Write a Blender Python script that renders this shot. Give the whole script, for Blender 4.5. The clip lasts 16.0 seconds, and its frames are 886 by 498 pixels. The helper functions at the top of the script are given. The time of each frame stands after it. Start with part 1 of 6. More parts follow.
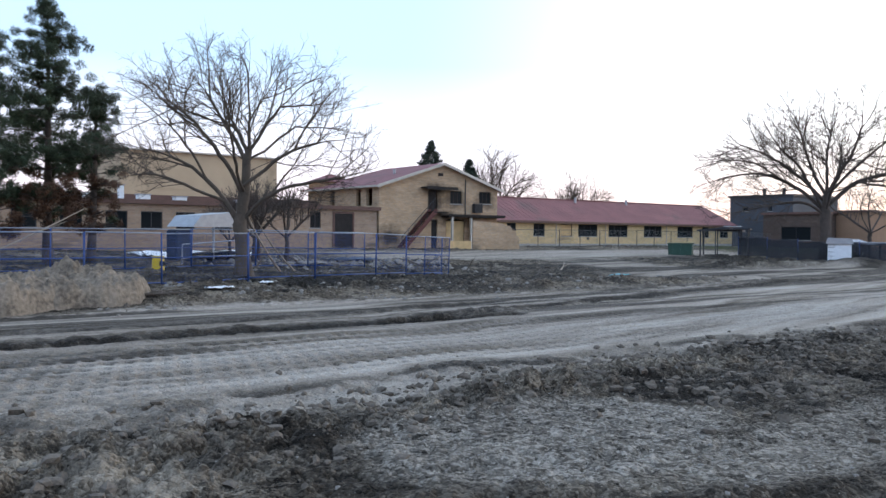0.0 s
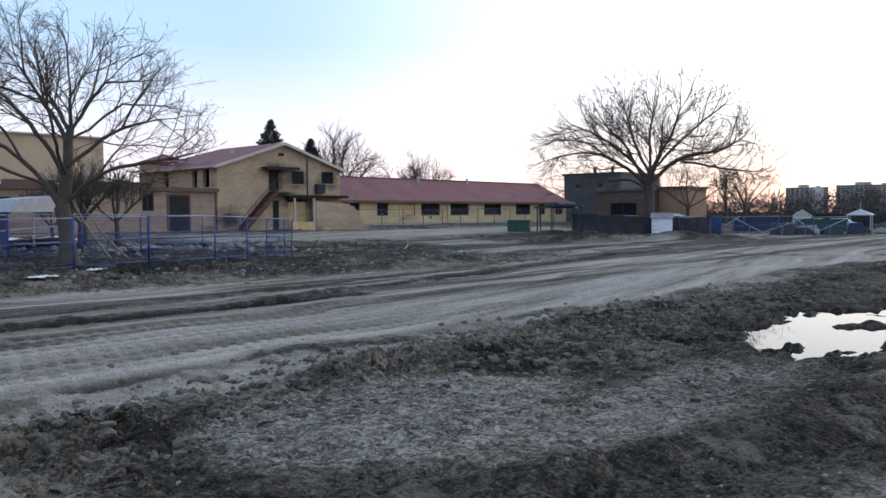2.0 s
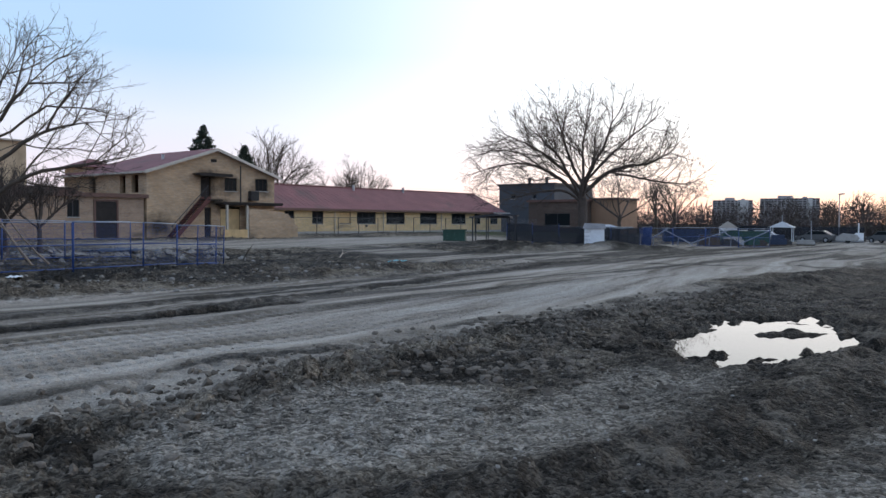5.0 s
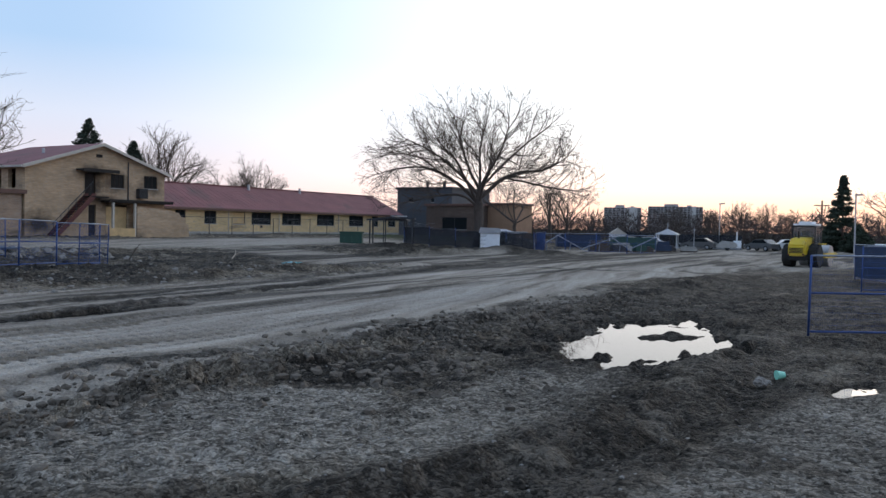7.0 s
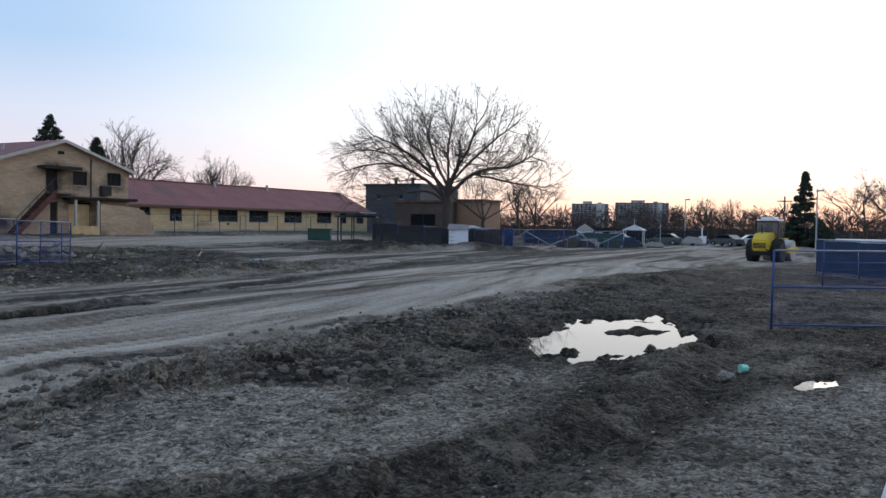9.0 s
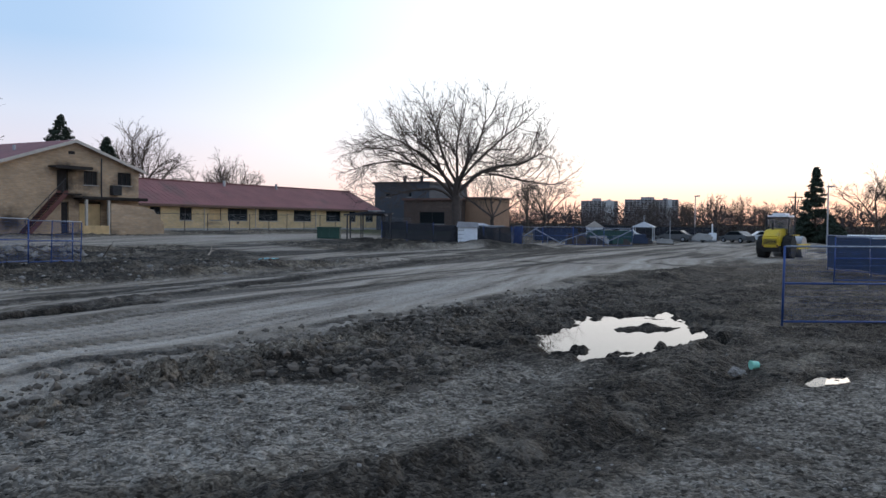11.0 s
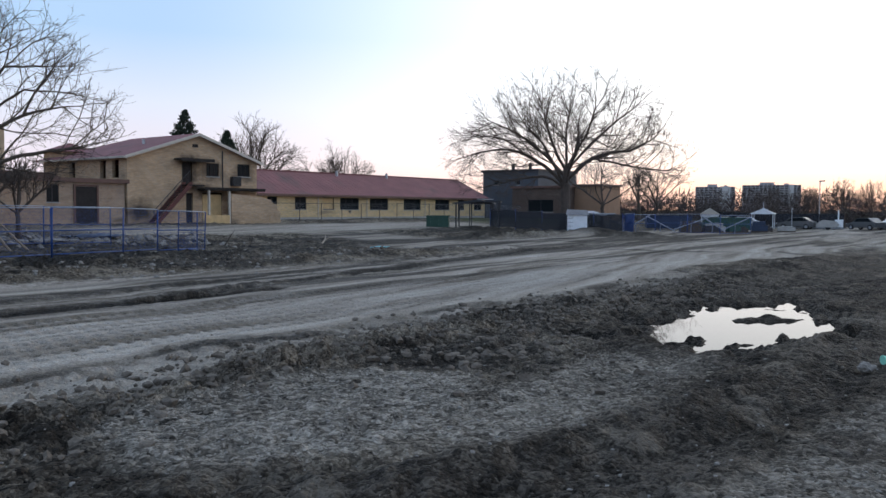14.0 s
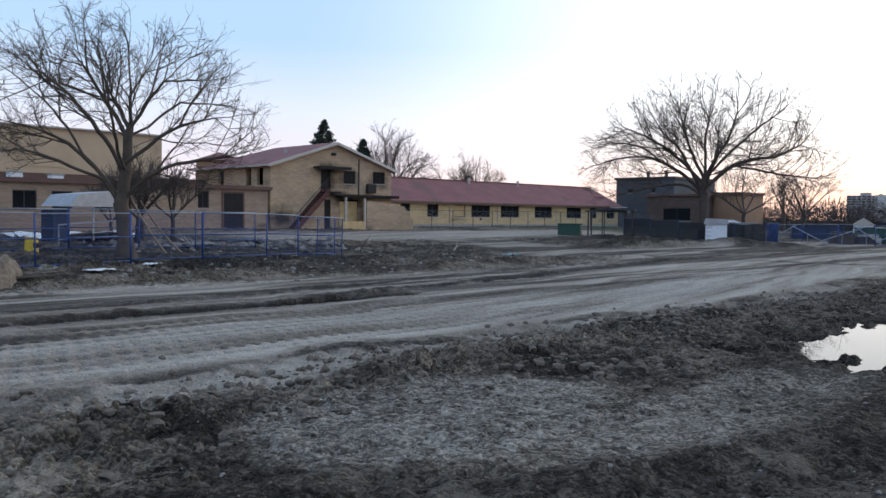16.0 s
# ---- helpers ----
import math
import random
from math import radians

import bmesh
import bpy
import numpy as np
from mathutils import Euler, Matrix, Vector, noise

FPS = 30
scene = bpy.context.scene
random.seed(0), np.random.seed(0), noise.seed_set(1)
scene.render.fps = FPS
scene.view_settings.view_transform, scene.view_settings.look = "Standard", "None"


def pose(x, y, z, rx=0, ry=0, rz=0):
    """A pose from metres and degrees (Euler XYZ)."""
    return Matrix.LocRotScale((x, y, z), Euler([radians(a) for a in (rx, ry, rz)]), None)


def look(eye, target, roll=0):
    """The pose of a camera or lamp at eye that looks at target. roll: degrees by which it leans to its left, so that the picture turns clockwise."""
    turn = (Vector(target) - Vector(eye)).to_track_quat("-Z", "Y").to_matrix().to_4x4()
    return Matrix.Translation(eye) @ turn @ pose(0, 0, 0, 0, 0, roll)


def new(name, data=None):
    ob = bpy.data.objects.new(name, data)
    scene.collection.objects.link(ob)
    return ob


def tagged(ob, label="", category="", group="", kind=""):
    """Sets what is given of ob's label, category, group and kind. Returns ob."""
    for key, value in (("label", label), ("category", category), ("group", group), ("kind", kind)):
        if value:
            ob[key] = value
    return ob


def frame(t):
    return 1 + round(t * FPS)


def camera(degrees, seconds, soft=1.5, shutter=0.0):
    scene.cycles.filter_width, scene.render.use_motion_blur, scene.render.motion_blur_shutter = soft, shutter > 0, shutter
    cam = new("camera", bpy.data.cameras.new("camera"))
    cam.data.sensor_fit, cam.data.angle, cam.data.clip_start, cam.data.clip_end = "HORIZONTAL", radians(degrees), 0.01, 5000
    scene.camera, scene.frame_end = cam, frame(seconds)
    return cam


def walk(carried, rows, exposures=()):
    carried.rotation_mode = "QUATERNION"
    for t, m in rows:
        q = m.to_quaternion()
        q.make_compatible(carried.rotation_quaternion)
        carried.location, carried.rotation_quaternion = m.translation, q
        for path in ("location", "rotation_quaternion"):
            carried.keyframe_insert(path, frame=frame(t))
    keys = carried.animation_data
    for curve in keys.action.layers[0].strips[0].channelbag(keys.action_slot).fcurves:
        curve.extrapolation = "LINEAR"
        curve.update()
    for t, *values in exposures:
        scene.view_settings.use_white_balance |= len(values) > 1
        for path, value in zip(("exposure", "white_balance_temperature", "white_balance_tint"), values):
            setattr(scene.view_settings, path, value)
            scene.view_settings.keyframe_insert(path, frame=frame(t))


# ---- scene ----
cam = camera(57.0, 16.0, soft=1.5)
PATH = [
    (0.0, -0.000, -0.000, 2.250, 88.93, -0.60, -0.00),
    (0.5, -0.003, 0.017, 2.248, 89.52, -0.62, -3.62),
    (1.0, 0.009, 0.027, 2.229, 89.03, -0.28, -6.93),
    (1.5, 0.010, 0.036, 2.244, 88.04, 1.02, -8.92),
    (2.0, 0.012, 0.067, 2.253, 87.54, 0.37, -10.93),
    (2.5, 0.039, 0.066, 2.243, 86.92, -0.28, -11.35),
    (3.0, 0.041, 0.084, 2.242, 87.80, -0.98, -12.90),
    (5.5, 0.055, 0.064, 2.242, 88.34, -0.19, -16.44),
    (6.0, 0.077, 0.055, 2.248, 88.76, -1.05, -18.70),
    (6.5, 0.104, 0.043, 2.250, 88.87, -1.26, -20.90),
    (7.0, 0.135, 0.040, 2.246, 88.44, -1.08, -22.54),
    (7.5, 0.159, 0.053, 2.241, 88.01, -1.00, -24.27),
    (8.0, 0.167, 0.046, 2.245, 88.16, -0.73, -24.79),
    (8.5, 0.171, 0.057, 2.247, 88.10, -0.79, -24.52),
    (9.0, 0.169, 0.053, 2.243, 88.24, -0.87, -24.73),
    (11.5, 0.173, 0.055, 2.236, 88.00, -0.45, -23.89),
    (12.0, 0.163, 0.045, 2.242, 87.79, -0.19, -23.63),
    (12.5, 0.148, 0.041, 2.239, 87.65, -0.28, -21.95),
    (13.0, 0.132, 0.038, 2.245, 87.62, -0.17, -20.06),
    (13.5, 0.129, 0.039, 2.244, 87.38, -0.35, -18.68),
    (14.0, 0.120, 0.040, 2.249, 87.19, -0.26, -16.52),
    (14.5, 0.107, 0.054, 2.245, 87.06, -0.11, -14.62),
    (15.0, 0.099, 0.062, 2.248, 87.41, -0.13, -12.51),
    (15.5, 0.068, 0.059, 2.247, 87.58, -0.70, -10.16),
    (16.0, 0.053, 0.080, 2.240, 87.65, -0.67, -7.40),
]
EXPOSURES = [(0.0, 0.62), (1.0, 0.43), (2.0, 0.24), (3.0, 0.15), (5.5, 0.06), (7.0, -0.05), (9.0, -0.1), (12.5, -0.08), (14.5, 0.05), (16.0, 0.1)]
walk(cam, [(t, pose(*row)) for t, *row in PATH], EXPOSURES)

# ---- world and light ----
SUN_AZ, SUN_EL = 62.0, 3.0        # degrees right of +y, degrees up
world = bpy.data.worlds.new("dusk_sky")
scene.world = world
world.use_nodes = True
wn, wl = world.node_tree.nodes, world.node_tree.links
bg = wn["Background"]
sky = wn.new("ShaderNodeTexSky")
sky.sky_type = "NISHITA"
sky.sun_disc = False
sky.sun_elevation, sky.sun_rotation = radians(SUN_EL), radians(SUN_AZ)
sky.altitude, sky.air_density, sky.dust_density, sky.ozone_density = 100, 1.0, 1.0, 1.0
# evening gradient: pink at the horizon, pale above, blue overhead and away from the sun
geo = wn.new("ShaderNodeTexCoord")
sepw = wn.new("ShaderNodeSeparateXYZ")
wl.new(geo.outputs["Generated"], sepw.inputs[0])


def sky_ramp(source, stops):
    r = wn.new("ShaderNodeValToRGB")
    while len(r.color_ramp.elements) < len(stops):
        r.color_ramp.elements.new(0.5)
    for e, (p, c) in zip(r.color_ramp.elements, stops):
        e.position, e.color = p, (*c, 1)
    wl.new(source, r.inputs[0])
    return r.outputs[0]


def sky_mix(kind, fac, a, b):
    m = wn.new("ShaderNodeMix")
    m.data_type, m.blend_type, m.clamp_result = "RGBA", kind, False
    if isinstance(fac, float):
        m.inputs["Factor"].default_value = fac
    else:
        wl.new(fac, m.inputs["Factor"])
    wl.new(a, m.inputs[6]), wl.new(b, m.inputs[7])
    return m.outputs[2]


dotp = wn.new("ShaderNodeVectorMath")
dotp.operation = "DOT_PRODUCT"
dotp.inputs[1].default_value = (math.sin(radians(SUN_AZ)), math.cos(radians(SUN_AZ)), 0)
wl.new(geo.outputs["Generated"], dotp.inputs[0])
away = sky_ramp(sepw.outputs[2], [(0.0, (0.55, 0.46, 0.49)), (0.05, (0.57, 0.51, 0.56)), (0.12, (0.49, 0.53, 0.63)), (0.20, (0.31, 0.44, 0.62)), (0.42, (0.28, 0.41, 0.62)), (1.0, (0.35, 0.44, 0.60))])
toward = sky_ramp(sepw.outputs[2], [(0.0, (0.95, 0.50, 0.33)), (0.025, (1.0, 0.68, 0.50)), (0.06, (1.0, 0.86, 0.76)), (0.11, (1.0, 0.98, 0.96)), (0.36, (0.92, 0.98, 1.0)), (1.0, (0.40, 0.48, 0.62))])
near_sun = wn.new("ShaderNodeMapRange")
near_sun.interpolation_type = "SMOOTHSTEP"
near_sun.inputs["From Min"].default_value, near_sun.inputs["From Max"].default_value = 0.40, 1.04
wl.new(dotp.outputs["Value"], near_sun.inputs["Value"])
grad = sky_mix("MIX", near_sun.outputs[0], away, toward)
full = sky_mix("ADD", 0.002, grad, sky.outputs[0])
wl.new(full, bg.inputs[0])
bg.inputs[1].default_value = 1.6

sun = new("sun", bpy.data.lights.new("sun", "SUN"))
sun.data.energy, sun.data.angle, sun.data.color = 0.35, radians(25), (1.0, 0.85, 0.72)
sd = Vector((math.sin(radians(SUN_AZ)) * math.cos(radians(12)), math.cos(radians(SUN_AZ)) * math.cos(radians(12)), math.sin(radians(12))))
sun.matrix_world = look(sd * 100, (0, 0, 0))

# ---- materials ----
MATS = {}


def material(name, base, rough=0.8, metal=0.0, vary=0.25, scale=3.0, fine=40.0, bump=0.3, dirt=None, dirt_amount=0.0, distance=0.02):
    """A procedural surface: base colour with two scales of variation, stains and fine relief."""
    m = bpy.data.materials.new(name)
    m.use_nodes = True
    n, l = m.node_tree.nodes, m.node_tree.links
    b = n["Principled BSDF"]
    b.inputs["Roughness"].default_value, b.inputs["Metallic"].default_value = rough, metal
    tc = n.new("ShaderNodeTexCoord")
    big, small = n.new("ShaderNodeTexNoise"), n.new("ShaderNodeTexNoise")
    big.inputs["Scale"].default_value, big.inputs["Detail"].default_value = scale, 6
    small.inputs["Scale"].default_value, small.inputs["Detail"].default_value = fine, 4
    for t in (big, small):
        l.new(tc.outputs["Object"], t.inputs["Vector"])
    add = n.new("ShaderNodeMath")
    add.operation = "ADD"
    l.new(big.outputs["Fac"], add.inputs[0]), l.new(small.outputs["Fac"], add.inputs[1])
    rng = n.new("ShaderNodeMapRange")
    rng.inputs["From Min"].default_value, rng.inputs["From Max"].default_value = 0.7, 1.3
    rng.inputs["To Min"].default_value, rng.inputs["To Max"].default_value = 1 - vary, 1 + vary
    l.new(add.outputs[0], rng.inputs["Value"])
    mul = n.new("ShaderNodeVectorMath")
    mul.operation = "SCALE"
    mul.inputs[0].default_value = base
    l.new(rng.outputs[0], mul.inputs["Scale"])
    col = mul.outputs[0]
    if dirt:
        st = n.new("ShaderNodeTexNoise")
        st.inputs["Scale"].default_value, st.inputs["Detail"].default_value, st.inputs["Roughness"].default_value = scale * 0.45, 8, 0.65
        l.new(tc.outputs["Object"], st.inputs["Vector"])
        r2 = n.new("ShaderNodeMapRange")
        r2.inputs["From Min"].default_value, r2.inputs["From Max"].default_value = 0.62 - 0.3 * dirt_amount, 0.72
        l.new(st.outputs["Fac"], r2.inputs["Value"])
        mix = n.new("ShaderNodeMix")
        mix.data_type = "RGBA"
        l.new(r2.outputs[0], mix.inputs["Factor"])
        l.new(col, mix.inputs[6])
        mix.inputs[7].default_value = (*dirt, 1)
        col = mix.outputs[2]
    l.new(col, b.inputs["Base Color"])
    if bump:
        bp = n.new("ShaderNodeBump")
        bp.inputs["Strength"].default_value, bp.inputs["Distance"].default_value = bump, distance
        l.new(small.outputs["Fac"], bp.inputs["Height"])
        l.new(bp.outputs[0], b.inputs["Normal"])
    MATS[name] = m
    return m


def brick_material(name, c1, c2, mortar, width=0.22, height=0.075):
    """Coursed brick, courses along local x and z, with weathering over it."""
    m = material(name, c1, 0.92, vary=0.24, scale=0.5, fine=2.4, bump=0.15, dirt=(0.16, 0.12, 0.085), dirt_amount=0.12)
    n, l = m.node_tree.nodes, m.node_tree.links
    tc0 = [x for x in n if x.bl_idname == "ShaderNodeTexCoord"][0]
    mp = n.new("ShaderNodeMapping")
    mp.inputs["Scale"].default_value = (0.8, 0.8, 3.2)
    l.new(tc0.outputs["Object"], mp.inputs[0])
    for x in n:
        if x.bl_idname == "ShaderNodeTexNoise":
            l.new(mp.outputs[0], x.inputs["Vector"])
    b = n["Principled BSDF"]
    tc = [x for x in n if x.bl_idname == "ShaderNodeTexCoord"][0]
    sep, com, add = n.new("ShaderNodeSeparateXYZ"), n.new("ShaderNodeCombineXYZ"), n.new("ShaderNodeMath")
    l.new(tc.outputs["Object"], sep.inputs[0])
    l.new(sep.outputs[0], add.inputs[0]), l.new(sep.outputs[1], add.inputs[1])
    l.new(add.outputs[0], com.inputs[0]), l.new(sep.outputs[2], com.inputs[1])
    br = n.new("ShaderNodeTexBrick")
    br.inputs["Color1"].default_value, br.inputs["Color2"].default_value, br.inputs["Mortar"].default_value = (*c1, 1), (*c2, 1), (*mortar, 1)
    br.inputs["Scale"].default_value, br.inputs["Mortar Size"].default_value = 1.0, 0.008
    br.inputs["Brick Width"].default_value, br.inputs["Row Height"].default_value = width, height
    l.new(com.outputs[0], br.inputs["Vector"])
    scl = [x for x in n if x.bl_idname == "ShaderNodeVectorMath"][0]
    l.new(br.outputs["Color"], scl.inputs[0])
    return m


buff = brick_material("buff_brick", (0.48, 0.32, 0.19), (0.39, 0.26, 0.15), (0.42, 0.36, 0.29))
yellow = brick_material("yellow_wall", (0.66, 0.48, 0.25), (0.60, 0.43, 0.22), (0.48, 0.38, 0.24))
brown = brick_material("brown_brick", (0.105, 0.066, 0.050), (0.085, 0.052, 0.040), (0.10, 0.085, 0.07))
tan_render = material("tan_render", (0.29, 0.175, 0.11), 0.9, vary=0.15, scale=0.8)
# the link block's weathered brick; on the school block its darkness is painted shade
pinkish = brick_material("weathered_and_shaded_brick", (0.38, 0.25, 0.16), (0.31, 0.20, 0.13), (0.33, 0.29, 0.25))
stucco = material("tan_panel", (0.50, 0.37, 0.24), 0.9, vary=0.12, scale=0.6, dirt=(0.3, 0.22, 0.14), dirt_amount=0.2)
shingle = material("red_metal_roof", (0.20, 0.078, 0.076), 0.85, vary=0.2, scale=0.5, fine=10, dirt=(0.12, 0.07, 0.06), dirt_amount=0.2)
fascia = material("white_fascia", (0.48, 0.43, 0.37), 0.6, vary=0.12)
brown_trim = material("brown_fascia", (0.12, 0.06, 0.045), 0.6, vary=0.2)
# charred wood, and the shade painted into the link block's doorway
char_and_shade = material("charred_timber_and_shade", (0.025, 0.02, 0.018), 0.95, vary=0.4)
dark_metal = material("dark_metal", (0.04, 0.04, 0.045), 0.5, 0.3, vary=0.2)
steel = material("galvanised_steel", (0.35, 0.36, 0.38), 0.45, 0.7, vary=0.2, fine=60)
rust_red = material("red_stair_paint", (0.10, 0.028, 0.024), 0.7, vary=0.3)
blue_paint = material("blue_fence_paint", (0.018, 0.055, 0.20), 0.5, 0.0, vary=0.25, scale=6)
# worn pale pipes, and the highlight painted along the fence's top rails
pale_tube = material("worn_tube_and_highlight", (0.24, 0.27, 0.33), 0.4, 0.4, vary=0.3, scale=8)
black_screen = material("black_screen_cloth", (0.030, 0.033, 0.042), 0.9, vary=0.3)
_n, _l = black_screen.node_tree.nodes, black_screen.node_tree.links
_see, _mix = _n.new("ShaderNodeBsdfTransparent"), _n.new("ShaderNodeMixShader")
_mix.inputs[0].default_value = 0.68         # an open weave: a third of it is holes
_l.new(_see.outputs[0], _mix.inputs[1]), _l.new(_n["Principled BSDF"].outputs[0], _mix.inputs[2])
_l.new(_mix.outputs[0], _n["Material Output"].inputs[0])
white_paint = material("white_paint", (0.76, 0.78, 0.80), 0.55, vary=0.08, dirt=(0.5, 0.48, 0.45), dirt_amount=0.2)
osb = material("bare_plywood", (0.58, 0.40, 0.20), 0.85, vary=0.2, scale=2)
concrete = material("grey_concrete", (0.34, 0.33, 0.31), 0.9, vary=0.2, scale=2)
dark_clad = material("dark_cladding", (0.060, 0.068, 0.082), 0.7, vary=0.2, scale=0.5)
# concrete lightened: the haze of distance is put into the colour
tower_mat = material("hazed_tower_concrete", (0.37, 0.345, 0.34), 0.9, vary=0.12, scale=0.08)
tower_white = material("tower_white", (0.52, 0.5, 0.48), 0.9, vary=0.08, scale=0.1)
bark = material("grey_brown_bark", (0.082, 0.063, 0.048), 0.95, vary=0.35, scale=3, fine=25, bump=0.6)
bark_dark = material("dark_bark", (0.078, 0.060, 0.050), 0.95, vary=0.35, scale=2, fine=20, bump=0.6)
twig_mat = material("twig_bark", (0.085, 0.062, 0.052), 0.95, vary=0.3)
needle = material("pine_needles", (0.028, 0.043, 0.018), 0.8, vary=0.5, scale=0.9)
needle_brown = material("dead_needles", (0.09, 0.045, 0.025), 0.9, vary=0.4, scale=1.2)
spruce = material("spruce_needles", (0.020, 0.032, 0.018), 0.85, vary=0.4, scale=0.8)
brush_mat = material("far_brush", (0.075, 0.056, 0.050), 0.95, vary=0.4, scale=0.2)
machine_yellow = material("machine_yellow", (0.60, 0.42, 0.02), 0.4, vary=0.1, dirt=(0.2, 0.15, 0.08), dirt_amount=0.2)
rubber = material("black_rubber", (0.018, 0.018, 0.018), 0.9, vary=0.3)
teal_tarp = material("turquoise_plastic", (0.03, 0.38, 0.45), 0.45, vary=0.15)
green_bin = material("green_painted_steel", (0.016, 0.06, 0.042), 0.6, vary=0.2)
blue_tarp = material("blue_sheeting", (0.018, 0.034, 0.075), 0.6, vary=0.25, scale=2)
pale_rubble = material("pale_rubble", (0.21, 0.193, 0.172), 0.95, vary=0.35, scale=5)
clod = material("dry_clod", (0.115, 0.094, 0.074), 0.97, vary=0.45, scale=2.5, fine=25, bump=0.6)
mound_mat = material("excavated_soil", (0.175, 0.140, 0.105), 0.97, vary=0.6, scale=1.6, fine=9, bump=0.8, distance=0.05)
grass_mat = material("dull_grass", (0.05, 0.075, 0.03), 0.95, vary=0.4)
car_grey = material("car_grey", (0.12, 0.125, 0.13), 0.3, 0.3, vary=0.1)
car_white = material("car_white", (0.65, 0.66, 0.67), 0.3, vary=0.05)


def glass_material(name, tint, rough=0.08):
    m = bpy.data.materials.new(name)
    m.use_nodes = True
    b = m.node_tree.nodes["Principled BSDF"]
    b.inputs["Base Color"].default_value, b.inputs["Roughness"].default_value = (*tint, 1), rough
    b.inputs["IOR"].default_value = 1.5
    b.inputs["Specular IOR Level"].default_value = 0.5 if rough < 0.06 else 0.06
    return m


# opaque near-black panes: the unlit inside is put into the colour
pane_glass = glass_material("glass_with_dark_interior", (0.015, 0.018, 0.02))
water = glass_material("standing_water", (0.02, 0.018, 0.015), 0.02)
water.node_tree.nodes["Principled BSDF"].inputs["IOR"].default_value = 1.33


def ground_material():
    m = bpy.data.materials.new("site_soil")
    m.use_nodes = True
    n, l = m.node_tree.nodes, m.node_tree.links
    b = n["Principled BSDF"]
    tc = n.new("ShaderNodeTexCoord")

    def tex(scale, detail=6, rough=0.6):
        t = n.new("ShaderNodeTexNoise")
        t.inputs["Scale"].default_value, t.inputs["Detail"].default_value, t.inputs["Roughness"].default_value = scale, detail, rough
        l.new(tc.outputs["Object"], t.inputs["Vector"])
        return t.outputs["Fac"]

    def ramp(fac, stops):
        r = n.new("ShaderNodeValToRGB")
        while len(r.color_ramp.elements) < len(stops):
            r.color_ramp.elements.new(0.5)
        for e, (p, c) in zip(r.color_ramp.elements, stops):
            e.position, e.color = p, (*c, 1)
        l.new(fac, r.inputs[0])
        return r.outputs[0]

    def mix(fac, a, c):
        x = n.new("ShaderNodeMix")
        x.data_type = "RGBA"
        l.new(fac, x.inputs["Factor"]), l.new(a, x.inputs[6]), l.new(c, x.inputs[7])
        return x.outputs[2]

    def att(name):
        a = n.new("ShaderNodeAttribute")
        a.attribute_name = name
        return a.outputs["Fac"]

    def stones(scale):
        """Packed grit: a random value for each grain, and the distance from its middle."""
        t = n.new("ShaderNodeTexVoronoi")
        t.inputs["Scale"].default_value = scale
        l.new(warped, t.inputs["Vector"])
        w = n.new("ShaderNodeSeparateColor")
        l.new(t.outputs["Color"], w.inputs[0])
        return w.outputs[0], t.outputs["Distance"]

    def blend(*pairs):
        """A weighted sum."""
        total = None
        for value, weight in pairs:
            x = n.new("ShaderNodeMath")
            x.operation = "MULTIPLY_ADD"
            x.inputs[1].default_value, x.inputs[2].default_value = weight, 0.0
            l.new(value, x.inputs[0])
            if total is not None:
                l.new(total, x.inputs[2])
            total = x.outputs[0]
        return total

    wn_, wsc = n.new("ShaderNodeTexNoise"), n.new("ShaderNodeVectorMath")
    wn_.inputs["Scale"].default_value = 9.0
    l.new(tc.outputs["Object"], wn_.inputs["Vector"])
    wsc.operation = "MULTIPLY_ADD"
    wsc.inputs[1].default_value = (0.08, 0.08, 0.08)
    l.new(wn_.outputs["Color"], wsc.inputs[0]), l.new(tc.outputs["Object"], wsc.inputs[2])
    warped = wsc.outputs[0]
    fine, mid = tex(28, 6, 0.65), tex(3.2, 7, 0.6)
    grit_tone, grit_d = stones(30.0)
    lump_tone, lump_d = stones(11.0)
    mud = ramp(blend((att("tone"), 0.36), (mid, 0.18), (grit_tone, 0.26), (lump_tone, 0.2)), [(0.24, (0.016, 0.013, 0.010)), (0.46, (0.110, 0.090, 0.069)), (0.74, (0.32, 0.272, 0.212))])
    road = ramp(blend((att("tone"), 0.5), (mid, 0.38), (grit_tone, 0.12)), [(0.2, (0.155, 0.130, 0.102)), (0.5, (0.345, 0.300, 0.252)), (0.8, (0.48, 0.43, 0.37))])
    gravel = ramp(blend((att("tone"), 0.15), (mid, 0.2), (grit_tone, 0.37), (lump_tone, 0.28)), [(0.2, (0.026, 0.023, 0.019)), (0.48, (0.165, 0.146, 0.123)), (0.78, (0.42, 0.378, 0.322))])
    grass = ramp(mid, [(0.35, (0.035, 0.045, 0.02)), (0.6, (0.075, 0.085, 0.04))])
    col = mix(att("road"), mud, road)
    col = mix(att("gravel"), col, gravel)
    col = mix(att("grass"), col, grass)
    wetc = ramp(blend((att("tone"), 0.34), (mid, 0.2), (grit_tone, 0.26), (lump_tone, 0.2)), [(0.25, (0.007, 0.006, 0.005)), (0.5, (0.024, 0.020, 0.016)), (0.62, (0.075, 0.064, 0.053))])
    col = mix(att("wet"), col, wetc)
    grain = n.new("ShaderNodeMapRange")
    grain.inputs["From Min"].default_value, grain.inputs["From Max"].default_value = 0.3, 0.7
    grain.inputs["To Min"].default_value, grain.inputs["To Max"].default_value = 0.72, 1.28
    l.new(fine, grain.inputs[0])
    sc = n.new("ShaderNodeVectorMath")
    sc.operation = "SCALE"
